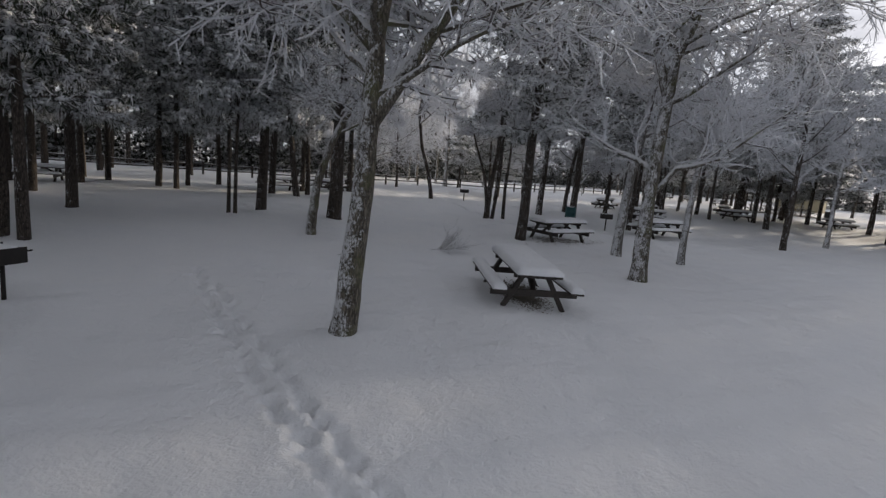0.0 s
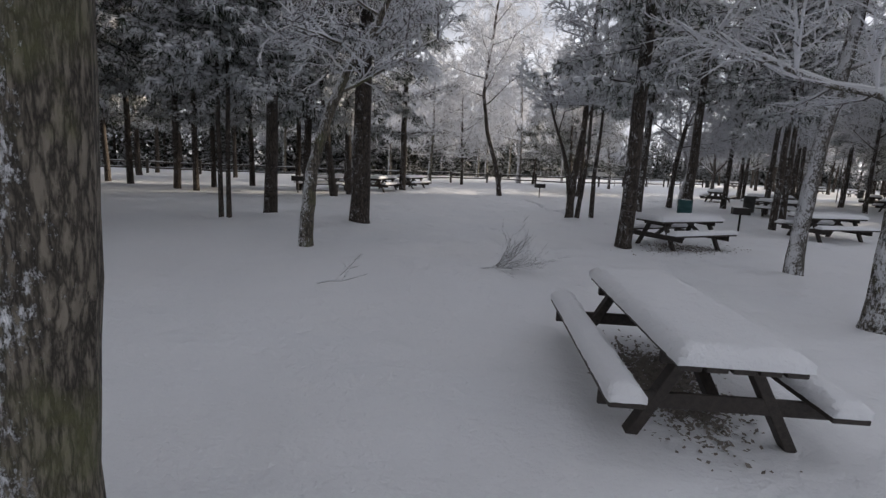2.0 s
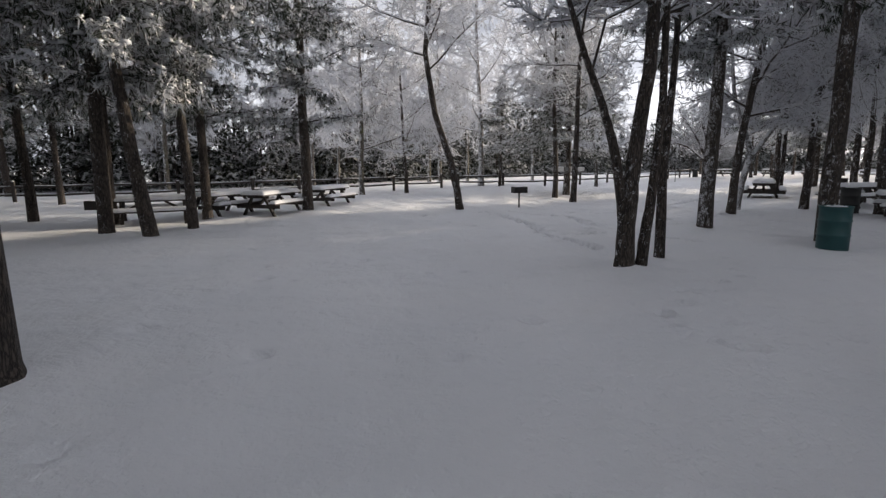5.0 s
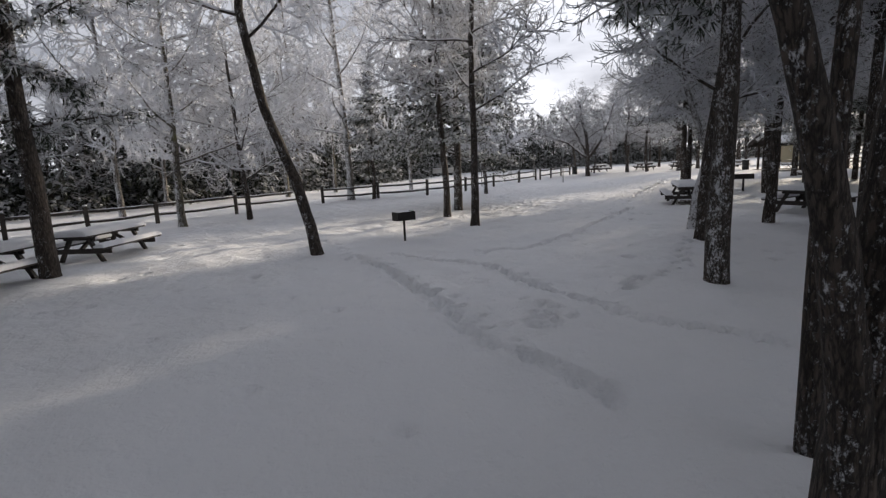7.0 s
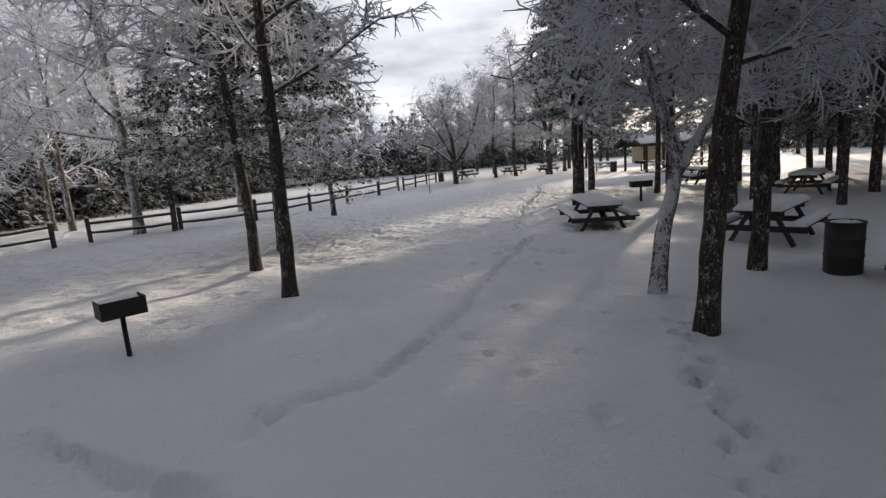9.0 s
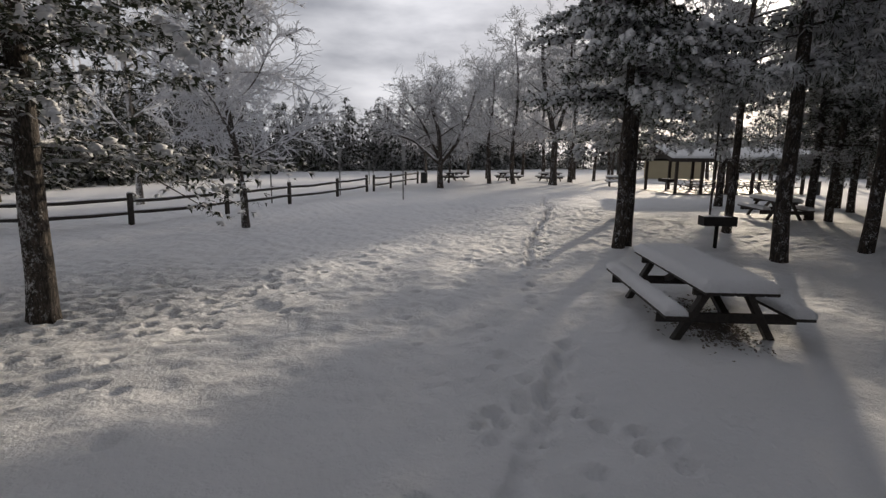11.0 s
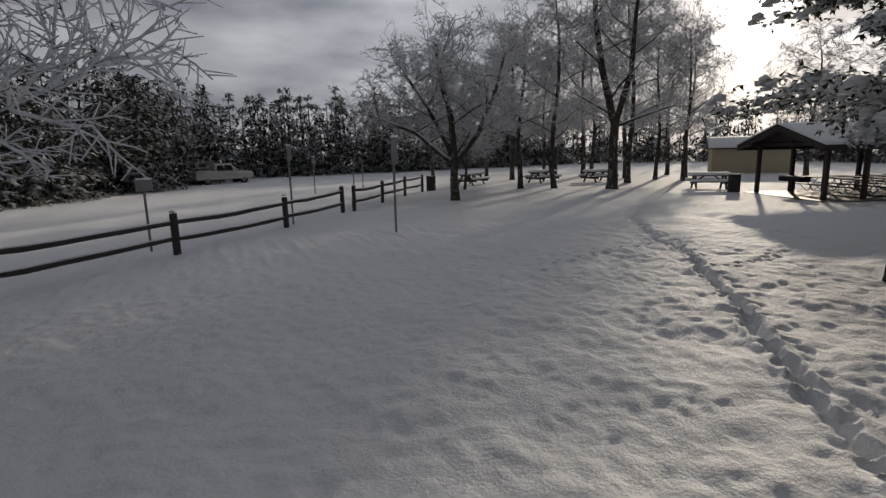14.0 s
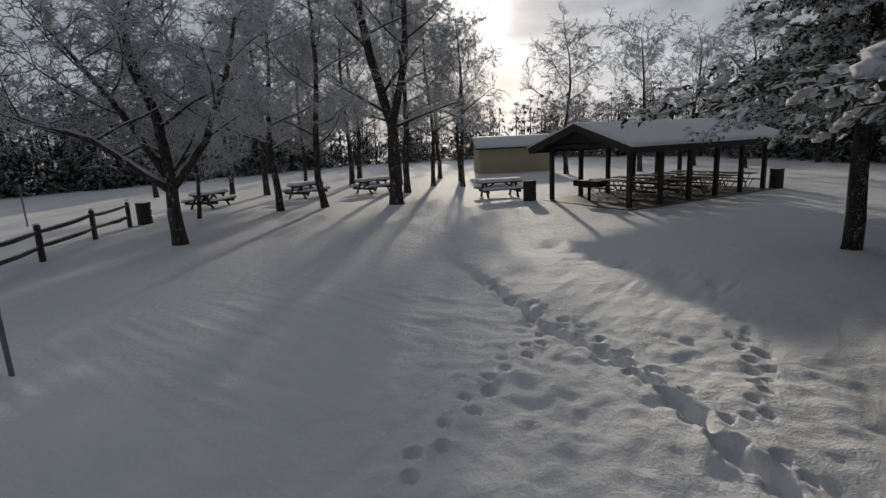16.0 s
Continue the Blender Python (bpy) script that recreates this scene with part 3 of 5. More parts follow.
def conifer(name, label, x, y, radius, kind, variant, seed, lean=(0, 0), group="pines of the grove", bark=None):
    rng = random.Random(seed)
    root = thing(name, label, "tree", group)
    root.location = (x, y, 0)
    TRUNKS.append((x, y, radius))
    leaf, wood, cover = {"pine": PINES, "dark": DARK_PINES, "cedar": CEDARS}[kind][variant]
    top = {"pine": (13.0, 11.5, 14.0, 10.5), "dark": (13.0, 14.0), "cedar": (9.2, 8.7, 7.3, 8.9)}[kind][variant]
    n = 10
    pts = [Vector((lean[0] * (k / n) * top + rng.uniform(-0.03, 0.03), lean[1] * (k / n) * top + rng.uniform(-0.03, 0.03), -0.25 + (top + 0.25) * k / n)) for k in range(n + 1)]
    pts.insert(1, Vector((0, 0, 0.12)))
    sh = Shape()
    sh.tube(pts, [radius * 1.35] + [radius * (1 - 0.8 * k / n) + 0.01 for k in range(n + 1)], 10, True, 0.05, rng)
    part("trunk", sh, bark or M_PINE, root, smooth=True)
    turn = rng.uniform(0, 6.28)
    m = Matrix(((1, 0, lean[0], 0), (0, 1, lean[1], 0), (0, 0, 1, 0), (0, 0, 0, 1))) @ Matrix.Rotation(turn, 4, "Z")
    for nm, me in (("crown", leaf), ("branch_work", wood), ("snow_load", cover)):
        o = tagged(part(nm, me, None, root), kind="stuff")
        o.matrix_local = m
    return root
# ---- picnic tables, grills, bins ----
TABLE_L, TABLE_W, TABLE_H = 3.2, 0.94, 0.77


def snow_slab(sh, x0, y0, x1, y1, z, thick, rng, nx=18, ny=6):
    """A pillow of snow with rounded, uneven edges."""
    vs, fs = [], []
    for j in range(ny + 1):
        for i in range(nx + 1):
            u, v = i / nx, j / ny
            e = min(min(u, 1 - u) * (x1 - x0), min(v, 1 - v) * (y1 - y0))
            h = thick * math.sqrt(max(0.0, 1 - max(0.0, 1 - (e + 0.02) / (0.9 * thick)) ** 2)) * (0.94 + 0.12 * rng.random())
            k = 0.012 if 0 < i < nx and 0 < j < ny else 0.006
            vs.append((x0 + (x1 - x0) * u + rng.uniform(-k, k), y0 + (y1 - y0) * v + rng.uniform(-k, k), z + (h if 0 < i < nx and 0 < j < ny else 0.45 * thick)))
    n = len(vs)
    for j in range(ny):
        for i in range(nx):
            a = j * (nx + 1) + i
            fs.append((a, a + 1, a + nx + 2, a + nx + 1))
    rim = [i for i in range(nx + 1)] + [j * (nx + 1) + nx for j in range(1, ny + 1)] + [ny * (nx + 1) + i for i in range(nx - 1, -1, -1)] + [j * (nx + 1) for j in range(ny - 1, 0, -1)]
    vs += [(vs[i][0], vs[i][1], z) for i in rim]
    for k in range(len(rim)):
        q = (k + 1) % len(rim)
        fs.append((rim[k], n + k, n + q, rim[q]))
    sh.add(vs, fs)


def picnic_table():
    """A heavy timber table with attached benches, snow on its top and seats, along its own x."""
    rng = random.Random(2)
    L, W, H = TABLE_L, TABLE_W, TABLE_H
    root = thing("picnic_table", "dark weathered timber picnic table under a slab of snow", "picnic table", "picnic tables")
    plank = Shape()
    plank.box(-L / 2, -0.078, H - 0.045, L / 2, 0.078, H, 0.006)
    me = plank.mesh("plank", M_WOOD)
    for k in range(5):
        part("plank", me, None, root).location = (0, (k - 2) * (W / 5), 0)
    seat = Shape()
    seat.box(-L / 2, -0.135, 0.405, L / 2, 0.135, 0.45, 0.008)
    me = seat.mesh("bench", M_WOOD)
    for s in (-1, 1):
        part("bench", me, None, root, "narrow plank bench").location = (0, s * 0.80, 0)
    for e in (-1, 1):
        x = e * (L / 2 - 0.45)
        for s in (-1, 1):
            sh = Shape()
            a, b = Vector((x, s * 0.24, H - 0.05)), Vector((x, s * 0.66, -0.05))
            d = b - a
            m = Matrix.Translation(a.lerp(b, 0.5)) @ d.to_track_quat("Z", "Y").to_matrix().to_4x4()
            sh.box(-0.07, -0.045, -d.length / 2, 0.07, 0.045, d.length / 2, 0.008, m)
            part("leg", sh, M_WOOD, root)
        sh = Shape()
        sh.box(x + 0.047 * e - 0.02, -0.92, 0.26, x + 0.047 * e + 0.02, 0.92, 0.40, 0.008)
        part("crossbar", sh, M_WOOD, root)
        sh = Shape()
        sh.box(x - 0.03, -W / 2 + 0.02, H - 0.14, x + 0.03, W / 2 - 0.02, H - 0.047, 0.008)
        part("cleat", sh, M_WOOD, root)
        sh = Shape()
        a, b = Vector((x, 0, 0.36)), Vector((x - e * 0.75, 0, H - 0.06))
        d = b - a
        m = Matrix.Translation(a.lerp(b, 0.5)) @ d.to_track_quat("Z", "Y").to_matrix().to_4x4()
        sh.box(-0.05, -0.04, -d.length / 2, 0.05, 0.04, d.length / 2, 0.006, m)
        part("brace", sh, M_WOOD, root)
    sh = Shape()
    snow_slab(sh, -L / 2 - 0.015, -W / 2 - 0.01, L / 2 + 0.015, W / 2 + 0.01, H + 0.002, 0.145, rng, 34, 12)
    part("snow_cover", sh, M_SNOW, root, "thick snow slab on the top", True)
    for s in (-1, 1):
        sh = Shape()
        snow_slab(sh, -L / 2 - 0.01, s * 0.80 - 0.14, L / 2 + 0.01, s * 0.80 + 0.14, 0.452, 0.12, rng, 34, 7)
        part("bench_snow", sh, M_SNOW, root, "snow lying on the bench", True)
    return root


def grill():
    """A park grill: a steel firebox on one post."""
    rng = random.Random(4)
    root = thing("pedestal_grill", "black steel park grill on a single post, capped with snow", "grill", "park grills")
    sh = Shape()
    sh.tube([(0, 0, -0.2), (0, 0, 0.66)], [0.035, 0.035], 12)
    part("post", sh, M_IRON, root, smooth=True)
    box = Shape()
    w, d = 0.30, 0.20
    box.box(-w, -d, 0.64, w, d, 0.655)
    box.box(-w, d - 0.012, 0.655, w, d, 0.90)
    box.box(-w, -d, 0.655, -w + 0.012, d - 0.012, 0.90)
    box.box(w - 0.012, -d, 0.655, w, d - 0.012, 0.90)
    box.box(-w + 0.012, -d, 0.655, w - 0.012, -d + 0.012, 0.74)
    fire = part("firebox", box, M_IRON, root)
    for k in range(9):
        bar = Shape()
        bar.tube([(-w + 0.02, -d + 0.03 + k * 0.043, 0.80), (w - 0.02, -d + 0.03 + k * 0.043, 0.80)], [0.007, 0.007], 6)
        part("grate_bar", bar, M_IRON, fire)
    for s in (-1, 1):
        hnd = Shape()
        hnd.tube([(s * 0.16, -d, 0.80), (s * 0.16, -d - 0.16, 0.80)], [0.012, 0.016], 8)
        part("handle", hnd, M_IRON, root)
    sh = Shape()
    snow_slab(sh, -w + 0.02, -d + 0.03, w - 0.02, d - 0.03, 0.808, 0.09, rng, 8, 6)
    part("snow_cap", sh, M_SNOW, root, "cap of snow", True)
    return root


def barrel(mat, label):
    rng = random.Random(8)
    root = thing("trash_barrel", label, "trash bin", "trash barrels")
    sh = Shape()
    prof = [(0.27, -0.08), (0.29, 0.0), (0.29, 0.28), (0.302, 0.29), (0.302, 0.31), (0.29, 0.32), (0.29, 0.58), (0.302, 0.59), (0.302, 0.61), (0.29, 0.62), (0.29, 0.86), (0.305, 0.87), (0.305, 0.90), (0.27, 0.90), (0.26, 0.80)]
    n = 28
    vs = [(r * math.cos(2 * math.pi * i / n), r * math.sin(2 * math.pi * i / n), z) for r, z in prof for i in range(n)]
    fs = [(k * n + i, k * n + (i + 1) % n, (k + 1) * n + (i + 1) % n, (k + 1) * n + i) for k in range(len(prof) - 1) for i in range(n)]
    sh.add(vs, fs)
    part("drum", sh, mat, root, smooth=True)
    cap = Shape()
    for k in range(9):
        cap.blob((0.15 * math.cos(k * 2.4) * (k > 0), 0.15 * math.sin(k * 2.4) * (k > 0), 0.84), 0.13, 0.5, rng)
    part("snow_cap", cap, M_SNOW, root, "snow filling the rim", True)
    return root


def place(first, spots):
    """Stands a thing and copies of it at (x, y, degrees)."""
    made = [first] + [copy_thing(first, Matrix()) for _ in spots[1:]]
    for ob, (x, y, a, *long) in zip(made, spots):
        ob.matrix_basis = pose(x, y, float(swell(np.float64(x), np.float64(y))), 0, 0, a) @ Matrix.Diagonal((long[0] if long else 1, 1, 1, 1))
    return made


# x, y of the middle and the direction of the long side
TABLES = [(1.4, 12.85, 94.4, 0.915), (4.55, 23.2, 34, 0.78), (13.82, 46.02, 61, 0.9),
          (-11.3, 36.2, 30, 0.8), (-10.3, 39.0, 75, 0.8), (-8.4, 39.2, 78, 0.8), (-7.3, 43.0, 75, 0.8),
          (10.6, 27.2, 20, 0.75), (13.6, 36.4, -30, 0.75),
          (15.0, 41.2, 18, 0.75), (28.5, 53.8, 56, 0.75), (25.6, 46.5, 20, 0.75),
          (29.8, 84.6, 30, 0.66), (35.0, 83.3, 10, 0.66), (38.2, 81.0, 0, 0.66), (38.0, 71.9, -40, 0.66), (-22.0, 29.5, 20, 0.75), (-7.9, 7.4, 22, 0.8), (33.9, 45.5, 10, 0.75)]
place(picnic_table(), TABLES)
GRILLS = [(1.42, 42.15, 200), (-7.6, 9.6, 160), (8.3, 28.5, 170), (20.2, 50.3, 150, 1.5), (-11.6, 34.0, 190)]
place(grill(), GRILLS)
b1 = barrel(M_GREEN, "dark green steel trash drum with snow in its rim")
place(b1, [(6.9, 30.5, 0)])
b2 = barrel(M_DARKBIN, "dark grey steel trash drum with snow on top")
place(b2, [(12.75, 38.5, 0), (36.9, 69.6, 40), (44.5, 60.9, 80), (25.3, 81.6, 10)])


# ---- split-rail fence ----
def fence(name, corners, label):
    root = thing(name, label, "fence", "split rail fences")
    rng = random.Random(len(corners) + int(abs(corners[0][0]) * 7))
    pts = []
    for a, b in zip(corners, corners[1:]):
        a, b = Vector(a), Vector(b)
        n = max(1, round((b - a).length / 3.6))
        pts += [a.lerp(b, k / n) for k in range(n)]
    pts.append(Vector(corners[-1]))
    for k, p in enumerate(pts):
        sh = Shape()
        g = float(swell(np.float64(p.x), np.float64(p.y)))
        tilt = (rng.uniform(-0.02, 0.02), rng.uniform(-0.02, 0.02))
        d = (pts[min(k + 1, len(pts) - 1)] - pts[max(k - 1, 0)])
        m = Matrix.Translation((p.x, p.y, g)) @ Matrix.Rotation(math.atan2(d.y, d.x), 4, "Z") @ Matrix(((1, 0, tilt[0], 0), (0, 1, tilt[1], 0), (0, 0, 1, 0), (0, 0, 0, 1)))
        sh.box(-0.085, -0.065, -0.3, 0.085, 0.065, 1.05 + rng.uniform(-0.04, 0.05), 0.02, m)
        part("fence_post", sh, M_RAIL, root)
        cap = Shape()
        cap.blob((p.x + tilt[0], p.y + tilt[1], g + 1.085), 0.09, 0.5, rng)
        part("snow_cap", cap, M_SNOW, root, "small cap of snow", True)
    for a, b in zip(pts, pts[1:]):
        for z in (0.42, 0.86):
            sh, sn = Shape(), Shape()
            z0, z1 = z + rng.uniform(-0.04, 0.04), z + rng.uniform(-0.04, 0.04)
            line = [Vector((a.x, a.y, z0)).lerp(Vector((b.x, b.y, z1)), t / 6) + Vector((0, 0, rng.uniform(-0.012, 0.012) - 0.03 * math.sin(math.pi * t / 6))) for t in range(7)]
            sh.tube(line, [0.045, 0.06, 0.062, 0.06, 0.062, 0.06, 0.045], 7, True, 0.12, rng)
            rail = part("rail", sh, M_RAIL, root)
            sn.tube([q + Vector((0, 0, 0.052)) for q in line[0:7]], [0.014, 0.028, 0.032, 0.028, 0.032, 0.028, 0.014], 6, True, 0.15, rng)
            part("rail_snow", sn, M_SNOW, rail, "ridge of snow on the rail", True)
    return root


FENCE_LABEL = "dark split-rail fence with two rails, snow lying along them"
fence("fence", [(-40, 37.5), (-30.8, 42), (-20.8, 46.3), (-13.6, 49.6), (-9.2, 53.3), (-6.2, 56.5), (-2.95, 59.5)], FENCE_LABEL)
fence("fence", [(-1.65, 59.5), (1.8, 60.1), (5.2, 61.3), (8.4, 63.5), (11.4, 66.5), (14.6, 69.7), (17.4, 73.0)], FENCE_LABEL)
fence("fence", [(18.0, 73.4), (20.3, 76.4), (22.6, 79.2), (24.6, 81.4)], FENCE_LABEL)


# ---- posts with signs beyond the fence ----
def sign_post(x, y, h, w, hh, turn, label):
    root = thing("sign_post", label, "sign", "park signs")
    root.location = (x, y, 0)
    sh = Shape()
    sh.box(-0.03, -0.03, -0.3, 0.03, 0.03, h, 0.006)
    part("post", sh, M_STEEL, root)
    if w:
        b = Shape()
        m = Matrix.Rotation(radians(turn), 4, "Z")
        b.box(-w / 2, -0.055, h - hh, w / 2, -0.035, h + 0.04, 0.006, m)
        part("sign_board", b, M_SIGN, root, "grey board rimed with snow")
        c = Shape()
        c.box(-w / 2, -0.07, h + 0.042, w / 2, 0.0, h + 0.09, 0.02, m)
        part("snow_cap", c, M_SNOW, root)
    return root


sign_post(17.45, 66.9, 2.85, 0.3, 0.75, 30, "steel post with a narrow sign, rimed with snow")
sign_post(14.95, 70.4, 2.7, 0.2, 0.45, 30, "thin steel post with a small sign behind the fence")
sign_post(10.75, 67.7, 1.85, 0.45, 0.25, 30, "low post with a snow-capped board behind the fence")
sign_post(20.2, 81.0, 1.9, 0, 0, 0, "bare steel post in the snow beyond the fence")
sign_post(22.4, 86.5, 1.9, 0, 0, 0, "bare steel post in the snow beyond the fence")
sign_post(18.6, 84.0, 2.2, 0.25, 0.4, 20, "thin steel post with a small sign behind the fence")


# ---- picnic pavilion ----
def pavilion():
    root = thing("pavilion", "open timber picnic pavilion with a snow-covered gable roof", "pavilion")
    root.matrix_basis = pose(35.8, 64.75, 0, 0, 0, -23)
    L, W, E, R = 8.7, 4.4, 2.3, 3.0
    o = 0.75
    slab = Shape()
    slab.box(-0.4, -0.4, -0.2, L + 0.4, W + 0.4, 0.05, 0.02)
    part("slab", slab, M_SLAB, root, "wet bare concrete floor")
    for i in range(6):
        for y in (0, W):
            sh = Shape()
            x = i * L / 5
            sh.box(x - 0.085, y - 0.085, 0.0, x + 0.085, y + 0.085, E, 0.012)
            part("post", sh, M_POST, root)
    for y in (0, W):
        sh = Shape()
        sh.box(-0.5, y - 0.06, E, L + 0.5, y + 0.06, E + 0.22, 0.01)
        part("beam", sh, M_FASCIA, root)
    slope = math.atan2(R - E, W / 2)
    for s in (-1, 1):
        m = Matrix.Translation((L / 2, W / 2, R + 0.25)) @ Matrix.Rotation(s * -slope, 4, "X")
        run = (W / 2 + o) / math.cos(slope)
        y0, y1 = (0, run) if s > 0 else (-run, 0)
        sh = Shape()
        sh.box(-L / 2 - o, y0, -0.05, L / 2 + o, y1, 0.05, 0.01, m)
        part("roof", sh, M_FASCIA, root, "dark roof deck")
        sn = Shape()
        g = Shape()
        snow_slab(g, -L / 2 - o - 0.03, y0 - (0.02 if s < 0 else 0), L / 2 + o + 0.03, y1 + (0.02 if s > 0 else 0), 0.052, 0.13, random.Random(3), 50, 14)
        sn.add([tuple(m @ Vector(p)) for p in g.v], g.f)
        part("roof_snow", sn, M_SNOW, root, "even snow on the roof", True)
        f = Shape()
        f.box(-L / 2 - o, (run - 0.04) if s > 0 else -run, -0.2, L / 2 + o, run if s > 0 else -run + 0.04, -0.052, 0.005, m)
        part("fascia", f, M_FASCIA, root)
        for e in (-1, 1):
            f = Shape()
            x = e * (L / 2 + o)
            f.box(min(x, x - e * 0.04), y0, -0.22, max(x, x - e * 0.04), y1, -0.052, 0.005, m)
            part("barge_board", f, M_FASCIA, root)
    for i in range(6):
        x = i * L / 5
        t = Shape()
        t.box(x - 0.05, 0, E + 0.0, x + 0.05, W, E + 0.16, 0.008)
        part("tie_beam", t, M_FASCIA, root)
        t = Shape()
        t.box(x - 0.05, W / 2 - 0.05, E + 0.16, x + 0.05, W / 2 + 0.05, R + 0.1, 0.008)
        part("king_post", t, M_FASCIA, root)
    gable = Shape()
    for x in (-0.02,):
        gable.add([(x, 0.0, E + 0.22), (x, W, E + 0.22), (x, W / 2, R + 0.15), (x + 0.06, 0.0, E + 0.22), (x + 0.06, W, E + 0.22), (x + 0.06, W / 2, R + 0.15)], [(0, 2, 1), (3, 4, 5), (0, 1, 4, 3), (1, 2, 5, 4), (2, 0, 3, 5)])
    part("gable", gable, M_FASCIA, root, "dark boarded gable end")
    return root, Matrix(root.matrix_basis)


PAV, PAV_M = pavilion()


def frame_table():
    """The pavilion's own tables: plank tops on bent steel tube."""
    root = thing("frame_table", "plank picnic table on bent steel tube under the roof", "picnic table", "tables in the pavilion")
    for k in range(3):
        sh = Shape()
        sh.box(-0.95, -0.36 + k * 0.245, 0.73, 0.95, -0.13 + k * 0.245, 0.77, 0.006)
        part("plank", sh, M_WOOD, root)
    for s in (-1, 1):
        sh = Shape()
        sh.box(-0.95, s * 0.68 - 0.13, 0.42, 0.95, s * 0.68 + 0.13, 0.46, 0.006)
        part("bench", sh, M_WOOD, root)
    for x in (-0.6, 0.6):
        for s in (-1, 1):
            t = Shape()
            t.tube([(x, s * 0.68, 0.40), (x, s * 0.55, 0.40), (x, s * 0.15, 0.05), (x, s * 0.65, 0.03)], [0.022] * 4, 8)
            part("tube_leg", t, M_STEEL, root)
            t = Shape()
            t.tube([(x, s * 0.32, 0.72), (x, -s * 0.12, 0.06)], [0.022] * 2, 8)
            part("tube_strut", t, M_STEEL, root)
    return root


ft = frame_table()
spots = [(x, y) for x in (2.3, 3.75, 5.2, 6.6, 8.0) for y in (1.0, 3.2)]
for k, (x, y) in enumerate(spots):
    ob = ft if k == 0 else copy_thing(ft, Matrix())
    ob.matrix_basis = PAV_M @ pose(x, y, 0.05, 0, 0, 90 + 4 * math.sin(k * 5.0))
big = grill()
big.name = "group_grill"
tagged(big, "large dark grill bench under the pavilion's gable", "grill")
big.matrix_basis = PAV_M @ pose(0.8, 2.9, 0.05, 0, 0, 90) @ Matrix.Diagonal((2.4, 1.3, 0.95, 1))


# ---- toilet building far behind ----
def outbuilding(x, y, turn, L, W, H, label):
    root = thing("park_outbuilding", label, "building")
    root.matrix_basis = pose(x, y, 0, 0, 0, turn)
    sh = Shape()
    sh.box(-L / 2, -W / 2, -0.2, L / 2, W / 2, H, 0.02)
    part("wall", sh, M_TAN, root)
    s = math.atan2(0.75, W / 2)
    for q in (-1, 1):
        m = Matrix.Translation((0, 0, H + 0.8)) @ Matrix.Rotation(-q * s, 4, "X")
        run = (W / 2 + 0.4) / math.cos(s)
        g = Shape()
        snow_slab(g, -L / 2 - 0.35, 0 if q > 0 else -run, L / 2 + 0.35, run if q > 0 else 0, 0.04, 0.12, random.Random(6), 16, 6)
        sn, dk = Shape(), Shape()
        sn.add([tuple(m @ Vector(p)) for p in g.v], g.f)
        dk.box(-L / 2 - 0.35, 0 if q > 0 else -run, -0.08, L / 2 + 0.35, run if q > 0 else 0, 0.038, 0.0, m)
        part("roof", dk, M_FASCIA, root)
        part("roof_snow", sn, M_SNOW, root, smooth=True)
    for e in (-1, 1):
        g = Shape()
        x0 = e * (L / 2 - 0.05)
        g.add([(x0, -W / 2, H), (x0, W / 2, H), (x0, 0, H + 0.72), (x0 - e * 0.1, -W / 2, H), (x0 - e * 0.1, W / 2, H), (x0 - e * 0.1, 0, H + 0.72)], [(0, 1, 2), (3, 5, 4), (0, 3, 4, 1), (1, 4, 5, 2), (2, 5, 3, 0)])
        part("gable", g, M_TAN, root)
    return root


outbuilding(55.82, 81.83, -48, 6.0, 3.6, 2.2, "tan block toilet building with a snowy roof")


